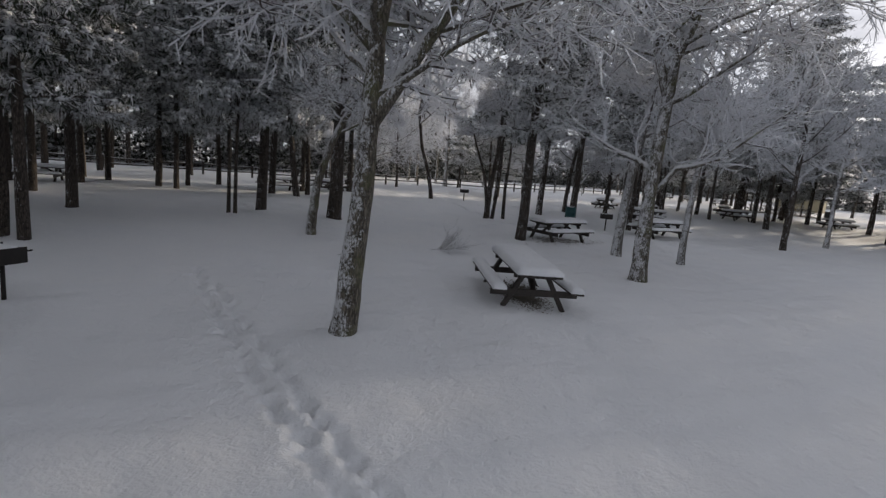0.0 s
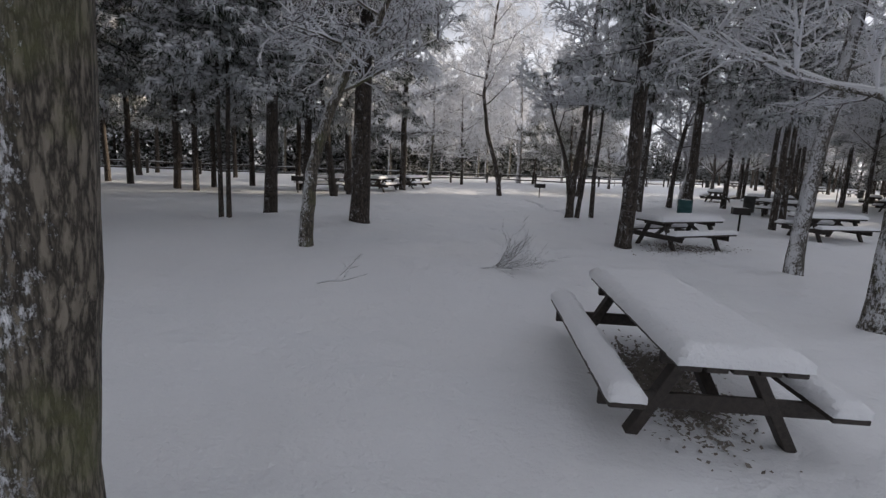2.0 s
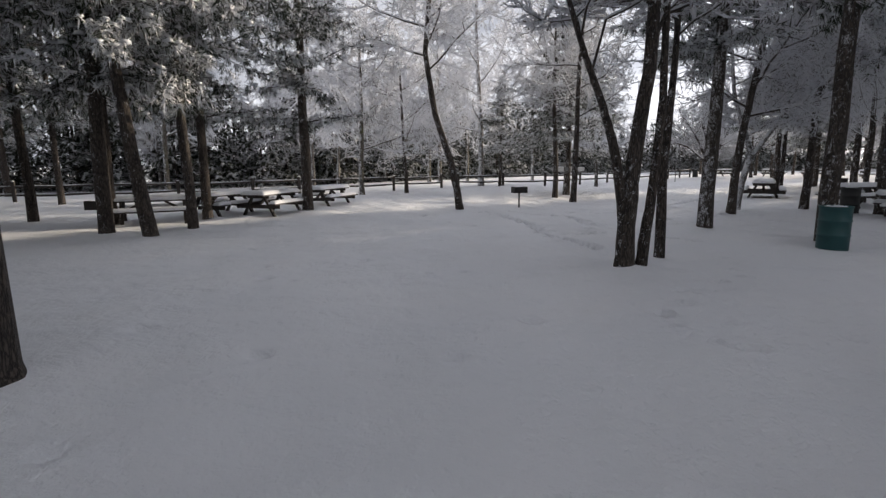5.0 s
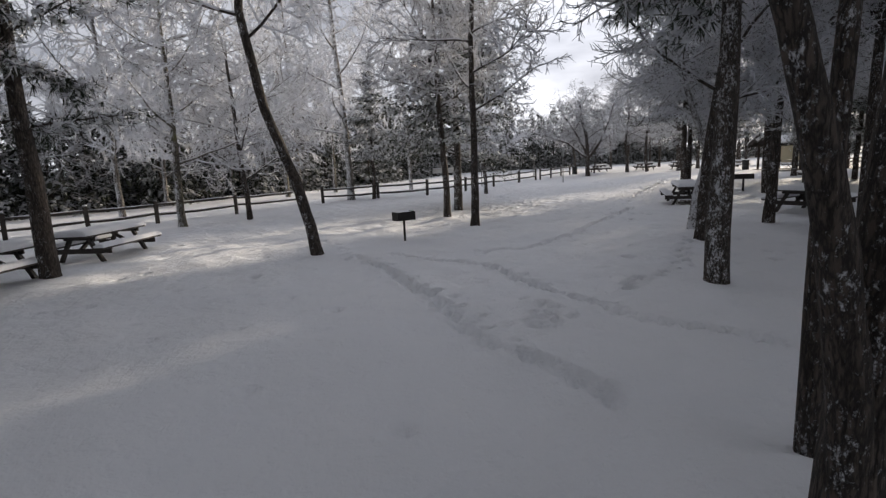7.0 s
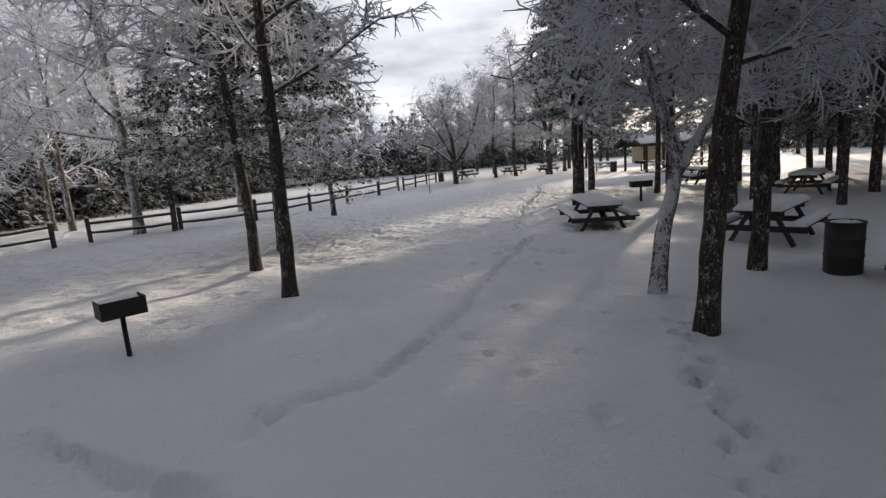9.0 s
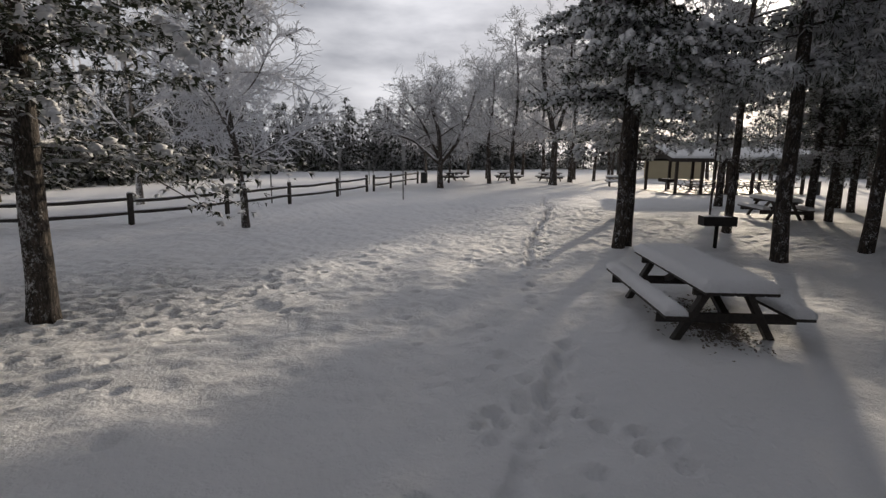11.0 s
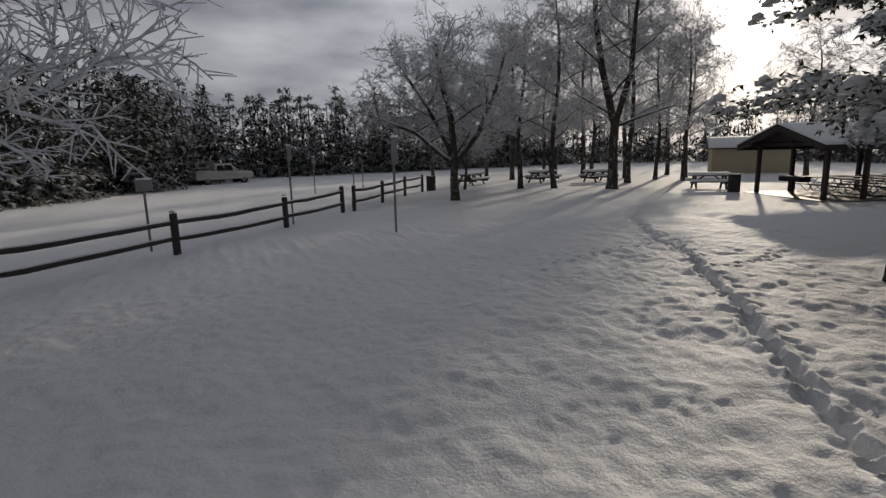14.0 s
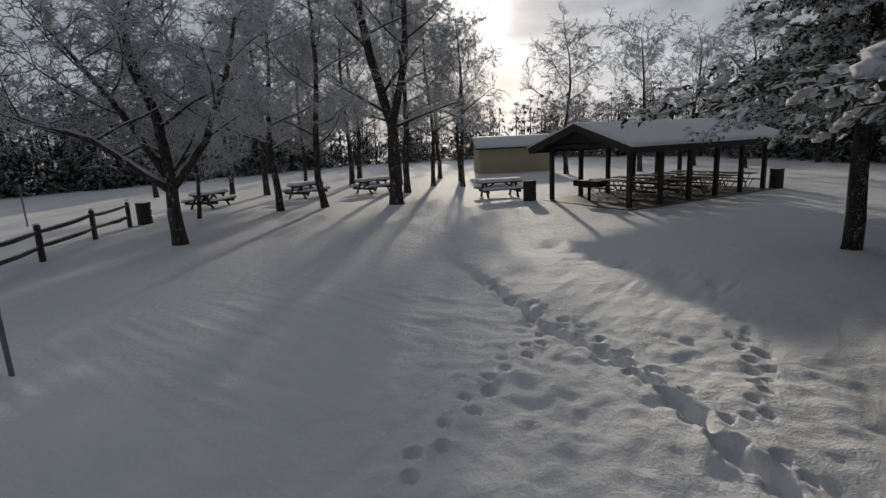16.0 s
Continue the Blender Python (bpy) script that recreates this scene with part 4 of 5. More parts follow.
# ---- pickup truck ----
def pickup():
    root = thing("pickup_truck", "silver crew-cab pickup truck parked beyond the fence", "truck")
    root.matrix_basis = pose(14.3, 102.0, 0, 0, 0, 22) @ Matrix.Scale(0.94, 4)
    W = 0.94

    def loft(sections):
        sh = Shape()
        vs, fs = [], []
        for x, prof in sections:
            vs += [(x, y, z) for y, z in prof]
        n = len(sections[0][1])
        for k in range(len(sections) - 1):
            for i in range(n):
                j = (i + 1) % n
                fs.append((k * n + i, k * n + j, (k + 1) * n + j, (k + 1) * n + i))
        fs += [tuple(range(n - 1, -1, -1)), tuple(range((len(sections) - 1) * n, len(sections) * n))]
        sh.add(vs, fs)
        return sh

    def prof(z0, z1, w, c=0.12):
        return [(-w, z0), (-w, z1 - c), (-w + c, z1), (w - c, z1), (w, z1 - c), (w, z0)]

    body = part("body", loft([(-2.75, prof(0.6, 1.12, W)), (-2.7, prof(0.45, 1.18, W)), (0.9, prof(0.42, 1.18, W)), (2.2, prof(0.42, 1.12, W)), (2.65, prof(0.5, 1.02, W * 0.95)), (2.72, prof(0.6, 0.95, W * 0.9))]), M_PAINT, root)
    part("cab", loft([(-1.05, prof(1.15, 1.2, W * 0.97)), (-0.9, prof(1.15, 1.82, W * 0.86)), (0.55, prof(1.15, 1.86, W * 0.86)), (1.35, prof(1.15, 1.2, W * 0.95))]), M_PAINT, root)
    for s in (-1, 1):
        for x0, x1 in ((-0.8, -0.2), (-0.1, 0.6)):
            g = Shape()
            y = s * W * 0.925
            g.add([(x0, y + s * 0.02, 1.24), (x1 + 0.12, y + s * 0.02, 1.24), (x1 - 0.05, y - s * 0.035, 1.70), (x0 + 0.05, y - s * 0.035, 1.70), (x0, y - s * 0.03, 1.24), (x1 + 0.12, y - s * 0.03, 1.24), (x1 - 0.05, y - s * 0.085, 1.70), (x0 + 0.05, y - s * 0.085, 1.70)], [(0, 1, 2, 3), (4, 7, 6, 5), (0, 4, 5, 1), (1, 5, 6, 2), (2, 6, 7, 3), (3, 7, 4, 0)])
            part("side_window", g, M_GLASS, root)
        for x in (-1.75, 1.7):
            t = Shape()
            t.tube([(x, s * 0.66, 0.36), (x, s * 0.93, 0.36)], [0.38, 0.38], 20)
            wheel = part("wheel", t, M_RUBBER, root)
            r = Shape()
            r.tube([(x, s * 0.90, 0.36), (x, s * 0.945, 0.36)], [0.22, 0.20], 16)
            part("rim", r, M_STEEL, wheel)
    g = Shape()
    g.add([(1.30, -0.72, 1.24), (1.30, 0.72, 1.24), (0.68, 0.66, 1.76), (0.68, -0.66, 1.76), (1.36, -0.72, 1.24), (1.36, 0.72, 1.24), (0.74, 0.66, 1.76), (0.74, -0.66, 1.76)], [(0, 3, 2, 1), (4, 5, 6, 7), (0, 1, 5, 4), (2, 3, 7, 6), (1, 2, 6, 5), (3, 0, 4, 7)])
    part("windshield", g, M_GLASS, root)
    b = Shape()
    b.box(2.66, -0.9, 0.42, 2.86, 0.9, 0.62, 0.03)
    part("bumper", b, M_STEEL, root)
    for s in (-1, 1):
        h = Shape()
        h.box(2.6, s * 0.72 - 0.12, 0.78, 2.74, s * 0.72 + 0.12, 0.94, 0.02)
        part("headlight", h, M_STEEL, root)
    bed = Shape()
    snow_slab(bed, -2.65, -0.8, -1.1, 0.8, 1.182, 0.06, random.Random(9), 10, 8)
    part("bed_snow", bed, M_SNOW, root, smooth=True)
    return root


pickup()


# ---- the trees of the grove ----
DARK = "tall pine with a dark bare trunk and snow-dusted crown"
rngp = random.Random(21)
PINE_SPOTS = [(-14.1, 20.6, .2), (-11.3, 14.1, .13), (-10.7, 14.0, .14), (-16.4, 30.9, .17), (-15.4, 30.9, .14), (-14.9, 35.4, .15), (-20.4, 32.8, .17),
              (-20.0, 29.8, .18), (-22.4, 33.6, .15), (-8.4, 24.3, .22), (-5.0, 23.4, .3), (-8.8, 34.0, .15), (-7.2, 39.8, .21), (-10.7, 33.0, .2),
              (-15.7, 32.9, .13), (-12.1, 35.3, .14), (-9.9, 37.0, .17), (-20.5, 43.5, .15), (-25.5, 40.0, .2), (-27.3, 44.3, .16),
              (2.84, 22.2, .21), (5.8, 34.0, .2), (7.2, 31.2, .2), (9.8, 29.2, .13), (19.65, 48.2, .18), (22.7, 47.8, .17), (13.4, 38.0, .14),
              (27.1, 48.8, .18), (26.5, 55.2, .1), (29.2, 52.1, .14), (25.75, 44.2, .18), 
              # mostly out-of-view pines added to shade the left of the grove
              (-10.4, 4.2, .2), (-13.4, -1.4, .2), (-15.1, 8.7, .18), (-8.8, -3.6, .2), (-22.2, 2.6, .2), (-15.7, 17.6, .18), (-18.6, 24.6, .17), (-28.3, 33.2, .2), (-23.2, 19.3, .18),
              (22.9, 38.0, .2), (26.8, 41.6, .2), (29.0, 44.5, .17), (32.5, 47.3, .18), (21.1, 33.1, .16),
              # more pines added on the left against skylight, most of them unseen
              (-17.6, 14.2, .2), (-19.9, 20.9, .2), (-22.7, 28.3, .2), (-26.7, 36.2, .2), (-24.6, 15.9, .2), (-19.2, 7.4, .2), (-29.7, 26.7, .2), (-29.4, 50.2, .2),
              # pines added on the right to keep the low sun off the snow
              (31.0, 32.0, .18), (34.5, 34.8, .2), (30.2, 35.6, .16), (36.4, 38.4, .2), (33.4, 28.8, .18),
              (32.5, 40.5, .18), (37.0, 43.5, .2), (40.0, 47.0, .2), (39.5, 41.0, .18), (34.0, 38.0, .17), (28.2, 33.8, .17), (40.5, 50.0, .2), (38.3, 36.0, .2)]
for k, (x, y, r) in enumerate(PINE_SPOTS):
    lean = (rngp.uniform(-0.02, 0.02), rngp.uniform(-0.015, 0.015))
    if x < -6.5:
        conifer("pine", "tall pine with a dark bare trunk and heavy dark crown", x, y, r, "dark", k % 2, 100 + k, lean)
    else:
        ob = conifer("pine", DARK, x, y, r, "pine", k % 4, 100 + k, lean, bark=M_SPECK if (x, y) == (5.8, 34.0) else None)
        if r < 0.12:               # a thin one with a narrow crown
            for o in ob.children[1:]:
                o.scale = (0.4, 0.4, 0.9)
conifer("pine", "dark pine trunk leaning over the tables", -9.02, 32.31, .19, "pine", 1, 170, (-0.11, 0.0))
for k, (x, y) in enumerate([(-9.07, 22.41), (-8.79, 22.37)]):
    conifer("pine", "young thin pine of a pair", x, y, .07, "pine", 3, 180 + k, (0.01 * k, 0))
# the last six are added as sun blockers, mostly out of view
for k, (x, y, r, v) in enumerate([(17.0, 50.75, .16, 0), (17.4, 50.85, .12, 0), (22.83, 56.46, .14, 3), (30.84, 57.99, .18, 3), (4.89, 50.18, .16, 1), (1.55, 60.05, .13, 2), (34.36, 53.86, .17, 1), (32.1, 50.2, .16, 1), (36.84, 51.79, .18, 1), (29.51, 47.39, .16, 1), (35.77, 55.15, .17, 1), (29.04, 52.71, .16, 1)]):
    ob = conifer("cedar", "cedar with dense dark foliage weighed down by snow", x, y, r, "cedar", v, 200 + k, (0.012, 0.01), "cedars by the clearing", M_SPECK if k == 4 else M_PINE)
    if k in (2, 3, 4):             # the broadest of them, their trunks no thicker
        for o in ob.children[1:]:
            wide = (1.35, 1.08, 1.22)[k - 2]
            o.scale = (wide, wide, 1.0)

# clump of three stems beside the way
broadleaf("multi_stem_tree", "dark multi-stemmed tree forking from one base", (1.97, 28.26), [(0.0, 0, 0.8), (0.06, 0, 1.75), (0.24, 0, 3.3), (0.35, 0.1, 5.5), (0.4, 0.3, 8.5)], 0.17, 41, 6, 2.6, 0.62, 4.4, M_STREAK, fork_start=0.72, lift=0.6,
          forks=([(0.0, -0.02, 0.2), (-0.1, -0.05, 1.2), (-0.26, -0.02, 2.1), (-0.48, 0, 2.8), (-0.8, 0, 3.6), (-1.3, 0.1, 5.2)], [(0.28, 0.02, -0.1), (0.34, 0.03, 0.7), (0.42, 0.04, 1.4), (0.5, 0.04, 2.9), (0.5, 0.1, 5.0), (0.6, 0.2, 7.0)], [(1.0, 1.15, -0.1), (0.97, 1.15, 1.7), (1.07, 1.15, 3.6), (1.1, 1.2, 6.0)]), depth=3)
broadleaf("oak", "grey-barked tree with mossy furrowed trunk, snow blown on one side", (-2.0, 9.2), [(0.08, 0, 0.9), (0.17, 0, 1.92), (0.24, 0, 3.46), (0.26, 0.1, 4.6), (0.4, 0.3, 5.9), (0.6, 0.5, 7.6)], 0.21, 42, 10, 4.2, 0.5, 3.6, M_OAK,
          forks=([(0.24, 0, 3.3), (0.85, 0.05, 4.32), (1.4, 0.1, 5.2), (1.75, 0.2, 6.0), (2.4, 0.4, 7.4)], [(0.25, 0.05, 4.4), (-0.4, 0.1, 5.06), (-0.85, 0.1, 5.9), (-1.3, 0.2, 7.2)]), depth=3)
broadleaf("oak", "tree with a dark trunk and spreading snowy limbs", (5.16, 15.59), [(-0.02, 0, 1.1), (-0.04, 0, 2.3), (0.1, 0, 6.0), (0.45, 0, 6.95), (1.0, 0.2, 8.8)], 0.235, 43, 11, 4.3, 0.38, 3.4, M_OAK, forks=([(0.08, 0, 5.0), (-0.4, 0.2, 6.4), (-0.7, 0.5, 8.4)],), depth=3)
SIMPLE = [
    ((4.04, 43.73), (0.3, 0.1), 9.0, .15, 12, 3.6, .42, 3.3, M_PINE), ((3.76, 47.2), (-0.2, 0.3), 9.0, .15, 10, 3.0, .45, 3.6, M_PINE), ((-4.66, 51.41), (-0.4, 0.1), 8.0, .13, 13, 4.6, .22, 1.4, M_PINE),
    # base, top offset, height, radius, limbs, reach, first limb, floor, bark
    ((7.92, 18.93), (0.55, 0.1), 9.0, .13, 11, 3.4, .4, 2.6, M_PALE), ((5.83, 19.41), (0.9, 0.1), 9.5, .18, 10, 3.6, .45, 3.2, M_PALE),
    ((-7.2, 50.2), (0.2, 0.1), 9.5, .17, 12, 4.2, .3, 2.4, M_OAK), ((0.1, 60.5), (-0.5, 0.2), 14.5, .24, 15, 5.2, .25, 2.0, M_PALE),
    ((-18.37, 64.56), (0.3, 0), 7.8, .16, 11, 4.2, .25, 1.8, M_PALE), 
    ((8.63, 58.79), (-0.9, 0.4), 8.4, .13, 20, 3.45, .26, 2.3, M_SPECK), ((30.32, 79.16), (0.1, 0), 9.5, .18, 12, 3.4, .3, 2.2, M_OAK),
    ((31.94, 77.87), (-0.2, 0), 12.3, .18, 13, 3.1, .25, 2.6, M_OAK), ((38.48, 78.45), (-0.3, 0), 12.9, .2, 13, 3.4, .25, 2.6, M_OAK),
    ((26.94, 80.29), (0.3, 0), 6.2, .1, 10, 2.3, .25, 1.6, M_PALE), ((38.33, 87.72), (0.2, 0), 10.1, .14, 11, 3.1, .25, 2.0, M_OAK),
    ((31.67, 95.21), (0.1, 0), 9.0, .15, 11, 3.1, .25, 1.8, M_PALE), ((34.48, 90.5), (0, 0), 9.0, .13, 11, 3.1, .25, 1.8, M_PALE),
    ((42.48, 79.8), (0.2, 0), 10.6, .13, 11, 2.9, .3, 2.0, M_OAK), ((42.56, 77.43), (-0.2, 0), 10.1, .12, 11, 2.9, .3, 2.0, M_OAK),
    ((45.95, 80.04), (0.1, 0), 10.1, .13, 11, 3.1, .3, 2.0, M_OAK), ((48.05, 83.61), (0.1, 0), 10.6, .14, 11, 3.4, .3, 2.0, M_OAK),
    ((40.9, 89.53), (0.1, 0), 10.1, .14, 11, 3.4, .3, 2.0, M_OAK), 
    ((19.59, 27.72), (0.1, 0), 8.4, .13, 11, 3.6, .35, 2.0, M_PALE), 
    ((8.31, 37.75), (0.9, -0.35), 9.0, .15, 16, 3.8, .36, 2.7, M_PINE), 
    ((-12.67, 66.28), (0.3, 0), 9.0, .16, 12, 4.4, .25, 1.6, M_PALE), ((-4.53, 67.55), (0.2, 0), 9.5, .17, 12, 4.4, .25, 1.6, M_PALE),
    ((-24.94, 59.02), (0.2, 0), 8.4, .16, 11, 4.2, .25, 1.6, M_PALE), ((55.14, 70.5), (0.2, 0), 9.5, .15, 11, 3.6, .3, 2.0, M_OAK), ((52.66, 75.12), (0.2, 0), 9.5, .15, 11, 3.6, .3, 2.0, M_OAK),
    ((42.65, 82.88), (0.0, 0.1), 12.5, .16, 11, 3.8, .26, 2.0, M_OAK),
    ((41.46, 86.5), (-0.3, 0.1), 12.0, .16, 11, 3.8, .26, 2.0, M_OAK),
    ((45.21, 89.74), (0.0, 0.1), 12.5, .16, 11, 3.8, .26, 2.0, M_OAK),
    ((35.22, 87.64), (-0.3, 0.1), 11.0, .16, 11, 3.8, .26, 2.0, M_OAK),
    ((-9.35, 72.14), (-0.3, 0.1), 10.5, .16, 11, 3.8, .26, 2.0, M_PALE),
    ((-1.04, 71.9), (0.0, 0.1), 11.0, .16, 11, 3.8, .26, 2.0, M_OAK),
    ((-17.75, 71.13), (-0.3, 0.1), 10.0, .16, 11, 3.8, .26, 2.0, M_OAK),
    ((-30.06, 64.4), (0.3, 0.1), 9.5, .16, 11, 3.8, .26, 2.0, M_OAK),
    ((58.62, 64.27), (-0.3, 0.1), 9.0, .16, 11, 3.8, .26, 2.0, M_PALE),
    ((61.91, 68.41), (0.0, 0.1), 9.5, .16, 11, 3.8, .26, 2.0, M_OAK),
    ((64.55, 60.3), (0.3, 0.1), 9.0, .16, 11, 3.8, .26, 2.0, M_PALE),
    ((-3.5, 66.5), (0.2, 0.1), 15.5, .17, 12, 4.4, .22, 1.8, M_PALE), ((5.0, 68.5), (-0.2, 0.1), 13.5, .16, 12, 4.2, .22, 1.8, M_PALE),
    ((-12.5, 58.0), (0.2, 0.1), 14.5, .17, 12, 4.4, .22, 1.6, M_PALE), ((-22.0, 55.0), (0.2, 0.1), 13.5, .17, 12, 4.4, .22, 1.6, M_PALE)]
KINDS = {False: [], True: []}
for k, (base, off, h, r, limbs, reach, start, floor, bark) in enumerate(SIMPLE):
    near = base[1] < 47 or base in ((3.76, 47.2), (-4.66, 51.41), (8.63, 58.79), (0.1, 60.5))
    dark = base[0] > 18 and base[1] > 60       # the row before the sun: darker bark, less snow on its twigs
    if near or len(KINDS[dark]) < (5 if dark else 3):
        tr = [(off[0] * f ** 1.5 + (0.2 if dark else 0.05) * math.sin(7 * f + k), off[1] * f + (0.16 * math.sin(5 * f + 2 * k) if dark else 0), h * f) for f in (0.12, 0.3, 0.5, 0.7, 0.85, 1.0)]
        full = base in ((8.63, 58.79), (8.31, 37.75))
        laced = base in ((8.31, 37.75), (4.04, 43.73), (3.76, 47.2), (-4.66, 51.41))
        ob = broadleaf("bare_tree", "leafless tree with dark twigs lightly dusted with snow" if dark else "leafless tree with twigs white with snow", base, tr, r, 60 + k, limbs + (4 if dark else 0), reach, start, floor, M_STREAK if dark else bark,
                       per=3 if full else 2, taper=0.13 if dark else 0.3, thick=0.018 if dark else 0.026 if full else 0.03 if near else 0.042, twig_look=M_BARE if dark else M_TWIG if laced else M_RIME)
        if base == (4.04, 43.73):
            LACY = ob
        if not near:
            KINDS[dark].append((ob, h, reach))
    else:
        ob, h0, reach0 = KINDS[dark][(k * 5) % len(KINDS[dark])]
        wide = max(0.8, min(1.25, reach / reach0))
        ob = copy_thing(ob, Matrix())
        ob.matrix_basis = pose(base[0], base[1], 0, 0, 0, (k * 77) % 360) @ Matrix.Diagonal((wide, wide, h / h0, 1))
        TRUNKS.append((base[0], base[1], r))
for k, (x, y, s, h) in enumerate([(18.1, 44.45, 1.0, 1.1), (16.86, 42.6, 0.8, 0.85), (21.4, 43.03, 0.9, 1.0), (11.73, 39.39, 1.05, 1.1), (22.86, 51.85, 0.95, 1.05), (12.71, 34.65, 1.0, 1.0), (16, 42.34, 0.6, 0.7), (15.87, 25.51, 0.95, 0.9), (25.98, 30.71, 1.05, 1.0)]):
    ob = copy_thing(LACY, Matrix())
    ob.matrix_basis = pose(x, y, 0, 0, 0, 50 + k * 73) @ Matrix.Diagonal((s, s, h, 1))
    TRUNKS.append((x, y, 0.15))
broadleaf("bare_tree", "leaning dark trunk bending over the snow, snow on its upper side", (-4.84, 18.73), [(0.05, 0, 0.8), (0.15, 0, 1.75), (0.48, 0, 2.9), (0.9, 0.1, 3.9), (1.5, 0.2, 4.9), (2.1, 0.3, 6.4)], 0.17, 44, 7, 2.6, 0.55, 3.2, M_OAK)
broadleaf("bare_tree", "thin dark tree leaning away from the fence gap", (-1.08, 40.33), [(-0.15, 0, 0.8), (-0.44, 0, 2.05), (-1.02, 0, 3.8), (-1.38, 0, 6.1), (-1.25, 0, 7.6), (-1.0, 0.1, 9.6), (-0.8, 0.2, 12.2)], 0.16, 45, 14, 3.5, 0.5, 5.0, M_PINE, twig_look=M_RIME)
broadleaf("bare_tree", "forked tree with bark plastered white by snow", (9.28, 39.45), [(0.15, 0, 1.0), (0.36, -0.1, 2.15), (0.0, 0, 3.25), (-0.3, 0.1, 4.2), (-0.5, 0.2, 6.0)], 0.14, 46, 8, 2.2, 0.5, 2.9, M_PALE, forks=([(0.36, -0.1, 2.0), (1.0, -0.35, 3.1), (1.45, -0.5, 4.3), (1.7, -0.5, 6.0)],))
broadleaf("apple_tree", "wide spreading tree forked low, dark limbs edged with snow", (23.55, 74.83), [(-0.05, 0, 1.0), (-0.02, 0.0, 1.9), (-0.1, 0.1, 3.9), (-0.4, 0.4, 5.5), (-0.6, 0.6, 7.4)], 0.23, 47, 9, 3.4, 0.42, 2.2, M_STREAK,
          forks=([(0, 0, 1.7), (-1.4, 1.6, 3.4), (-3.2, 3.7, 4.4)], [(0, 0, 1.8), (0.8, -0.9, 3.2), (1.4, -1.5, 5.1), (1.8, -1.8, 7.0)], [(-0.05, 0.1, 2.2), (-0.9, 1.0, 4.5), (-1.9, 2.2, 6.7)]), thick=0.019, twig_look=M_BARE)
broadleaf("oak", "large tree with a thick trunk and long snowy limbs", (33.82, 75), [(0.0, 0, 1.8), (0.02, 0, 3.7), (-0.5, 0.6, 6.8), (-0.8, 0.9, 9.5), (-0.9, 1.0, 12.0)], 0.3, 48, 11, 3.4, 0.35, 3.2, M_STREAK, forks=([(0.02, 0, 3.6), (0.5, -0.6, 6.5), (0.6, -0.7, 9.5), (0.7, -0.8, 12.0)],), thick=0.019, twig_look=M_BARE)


# ---- brush on the ground ----
def brush(x, y, seed, size, fan, label):
    """A fallen branch: a bent stem and a fan of long thin twigs."""
    rng = random.Random(seed)
    sh = Shape()

    def shoot(p, d, length, r, level):
        pts = bend(p, d, length, 4, rng, 0.16, 0.0)
        for q in pts:
            q.z = max(q.z, 0.02)
        sh.tube(pts, [r * (1 - 0.15 * i) for i in range(5)], 4, False)
        if level:
            for k in range(4):
                q = pts[1 + k % 4]
                shoot(q, (pts[-1] - pts[0]).normalized() + Vector((rng.gauss(0, 0.45), rng.gauss(0, 0.35), rng.gauss(0.1, 0.35))), length * rng.uniform(0.4, 0.65), r * 0.65, level - 1)

    stem = [Vector((-size, -0.12, 0.03)), Vector((-0.45 * size, -0.1, 0.09)), Vector((0.05 * size, 0.0, 0.08)), Vector((size, 0.1, 0.2))]
    sh.tube(stem, [0.02, 0.017, 0.012, 0.005], 6)
    for k in range(fan):
        up = rng.uniform(0.0, 1.25)
        shoot(stem[1].lerp(stem[2], rng.random()), (math.cos(up) * 1.0 + rng.gauss(0, 0.12), rng.gauss(0, 0.22), math.sin(up)), size * rng.uniform(0.6, 1.05), 0.007, 2)
    ob = part("fallen_branch", sh, M_BARE)
    ob.location = (x, y, float(swell(np.float64(x), np.float64(y))))
    return tagged(ob, label, "branch", "fallen branches")


brush(-0.25, 18.0, 1, 0.72, 20, "fallen leafless branch lying in the snow")
brush(-2.9, 15.55, 2, 0.4, 2, "small twigs sticking out of the snow")


def leaf_litter(x, y, a, long, wide, count, seed):
    """Dead leaves and crumbs of earth trodden free of the snow."""
    rng = random.Random(seed)
    sh = Shape()
    m = Matrix.Translation((x, y, 0)) @ Matrix.Rotation(radians(a), 4, "Z")
    for _ in range(count):
        p = m @ Vector((rng.gauss(0, long), rng.gauss(0, wide), 0))
        p.z = float(swell(np.float64(p.x), np.float64(p.y))) + rng.uniform(-0.01, 0.03)
        s, t = rng.uniform(0.012, 0.035), rng.uniform(0, 3.14)
        u, v = Vector((math.cos(t), math.sin(t), rng.uniform(-0.5, 0.5))) * s, Vector((-math.sin(t), math.cos(t), rng.uniform(-0.5, 0.5))) * s * 0.7
        sh.add([tuple(p - u), tuple(p - v), tuple(p + u + Vector((0, 0, s * 0.4))), tuple(p + v)], [(0, 1, 2), (0, 2, 3)])
    ob = part("leaf_litter", sh, M_LITTER)
    return tagged(ob, "dead leaves and earth trodden bare under the table", "leaf litter", kind="stuff")


leaf_litter(1.42, 12.8, 94, 0.48, 0.21, 3600, 1)
leaf_litter(13.7, 45.7, 61, 0.5, 0.24, 2600, 2)
leaf_litter(4.5, 22.8, 34, 0.8, 0.4, 1200, 3)


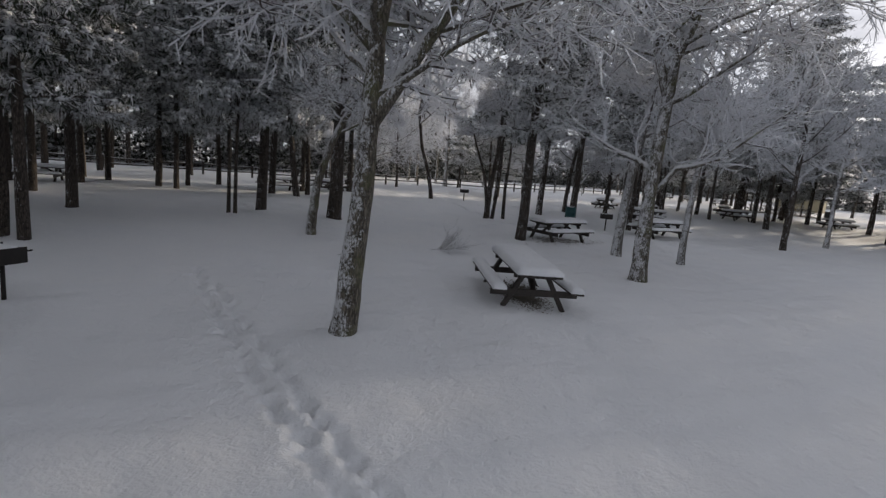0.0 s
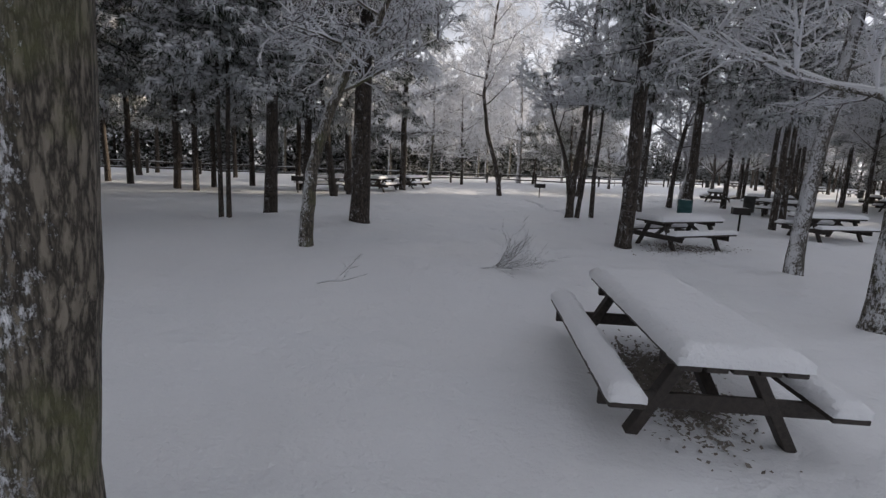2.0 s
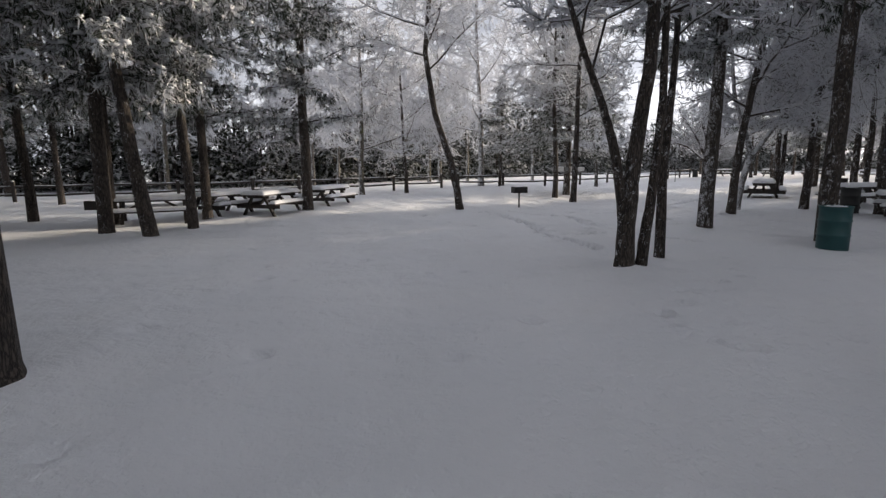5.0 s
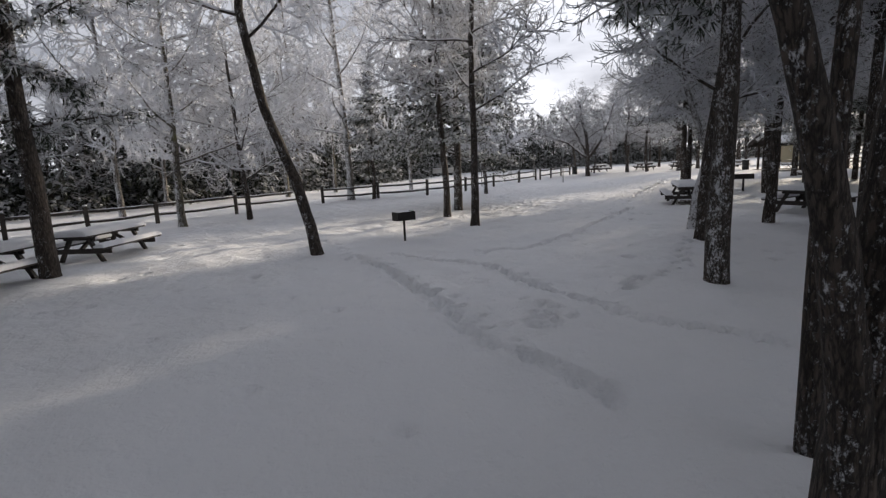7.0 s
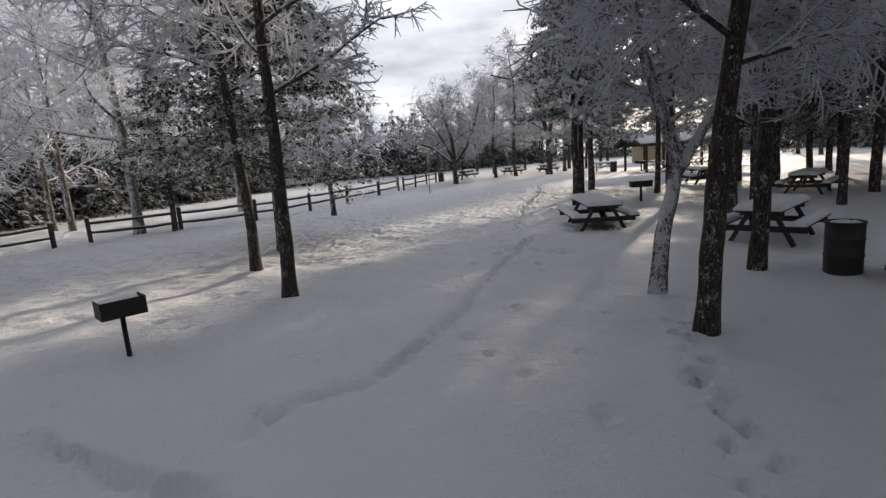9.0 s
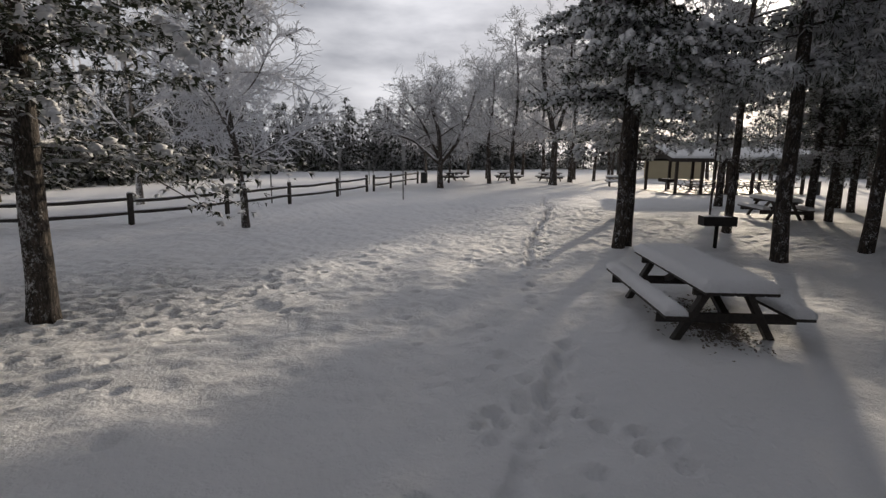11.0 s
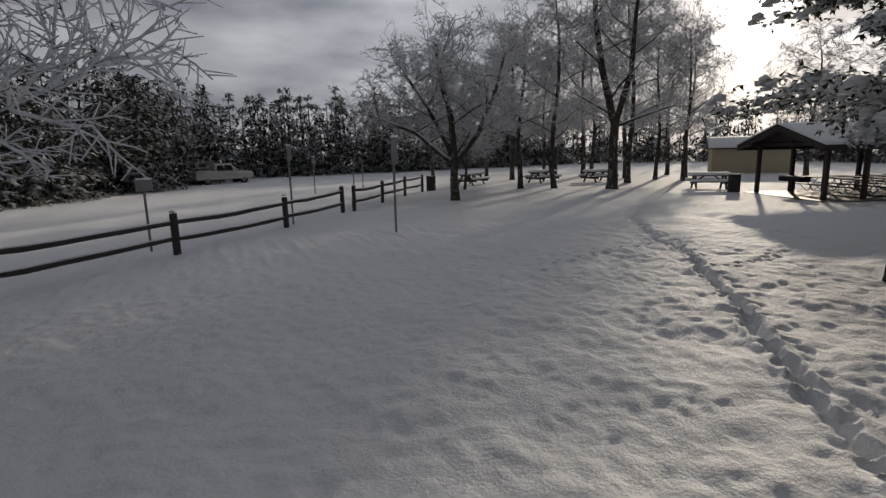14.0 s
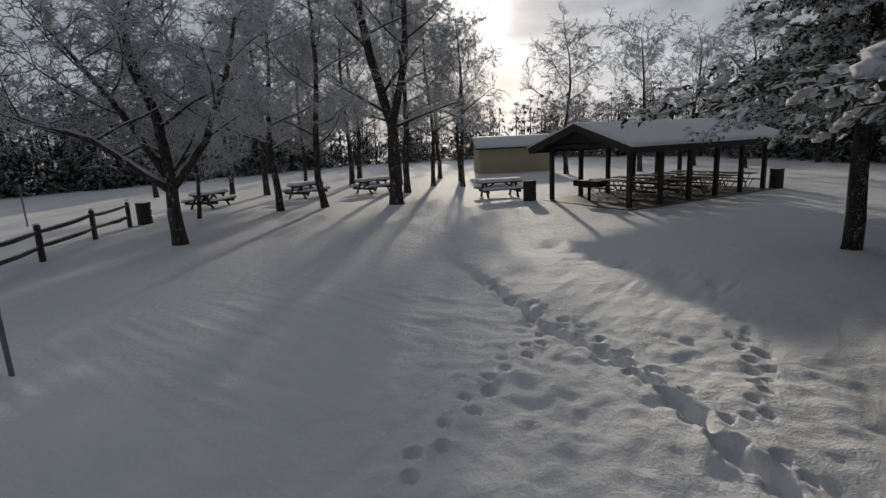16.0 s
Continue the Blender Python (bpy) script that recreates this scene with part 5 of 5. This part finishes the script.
# ---- far woods ----
def far_woods(name, spots, seed, label, fine=1.0):
    """Dark conifers: tiers of drooping boughs made of many small sprays, one mesh for the whole stand."""
    rng = random.Random(seed)
    sh, tw = Shape(), Shape()
    for x, y, h, r in spots:
        top = rng.uniform(-0.2, 0.2)
        tw.tube([(x, y, -0.3), (x + top, y, h * 0.95)], [0.16, 0.03], 5, False)
        tiers = max(5, int(h * 1.5 * min(fine, 1.6) ** 0.5))
        for w in range(tiers):
            f = (w + rng.uniform(0, 0.8)) / tiers
            z = 0.4 + (h - 0.4) * f
            span = r * ((1 - f) ** 0.85 * rng.uniform(0.75, 1.15) + 0.08)
            for k in range(max(3, int((4 + 5 * (1 - f)) * fine ** 0.5))):
                a = rng.uniform(0, 6.283)
                steps = max(2, int(span / 0.42))
                for q in range(1, steps + 1):
                    u = q / steps
                    p = Vector((x + top * f + span * u * math.cos(a) + rng.gauss(0, 0.1), y + span * u * math.sin(a) + rng.gauss(0, 0.1), z - 0.3 * span * u * u + rng.gauss(0, 0.07)))
                    tuft(sh, p, (math.cos(a), math.sin(a), -0.3), rng.uniform(0.4, 0.7), rng, 4, 1.05)
    root = tagged(new(name), label, "woods", kind="stuff")
    part("foliage", sh, M_FAR, root)
    part("trunks", tw, M_PINE, root)
    return root


def along(line, depth, step, rng, h0, h1):
    out = []
    for a, b in zip(line, line[1:]):
        a, b = Vector(a), Vector(b)
        side = Vector((-(b - a).y, (b - a).x)).normalized()
        k, n = 0, int((b - a).length / step)
        for k in range(n):
            for row in range(depth):
                p = a.lerp(b, (k + rng.random()) / n) - side * (row * 3.2 + rng.uniform(-0.8, 0.8))
                out.append((p.x, p.y, rng.uniform(h0, h1) * (1 + 0.12 * row), rng.uniform(1.8, 2.9)))
    return out


rw = random.Random(77)
far_woods("far_woods", along([(64, 116), (34, 112), (16, 112), (6, 92)], 3, 2.3, rw, 6.5, 9.5), 1, "dark conifer woods dusted with snow beyond the car park", 1.5)
far_woods("far_woods", along([(6, 92), (-4, 79), (-13, 69), (-24, 60)], 3, 2.3, rw, 6.0, 9.0), 5, "low dark conifers and brush beyond the fence", 1.5)
far_woods("far_woods", along([(-24, 60), (-38, 53), (-52, 44), (-62, 28)], 3, 2.3, rw, 8.0, 11.5), 8, "dark tall conifers behind the fence of the grove", 1.3)
far_woods("far_woods", along([(60, 52), (80, 72)], 3, 2.4, rw, 8.0, 11.0), 2, "dark snowy cedars closing the far side", 1.3)
far_woods("far_woods", along([(80, 72), (86, 100), (64, 116)], 3, 2.6, rw, 6.0, 8.5), 6, "low dark conifers far behind the pavilion")
# two added stands, mostly out of view, that hold sun and skylight off the field
far_woods("far_woods", along([(44, -30), (52, 4)], 3, 2.6, rw, 8.0, 11.0), 3, "dark conifers added out of view along the edge of the field", 0.5)
far_woods("far_woods", along([(52, 2), (52, 26), (58, 50), (67, 60)], 4, 2.4, rw, 19.0, 23.0), 9, "tall dark conifers added mostly out of view to shade the field", 0.6)
# unseen stand added round the back to block skylight
far_woods("far_woods", along([(-62, 28), (-56, 10), (-40, -30), (0, -44), (46, -30)], 2, 3.4, rw, 9.0, 13.0), 4, "dark conifers added out of view behind the grove", 0.5)

build_ground(TRUNKS)
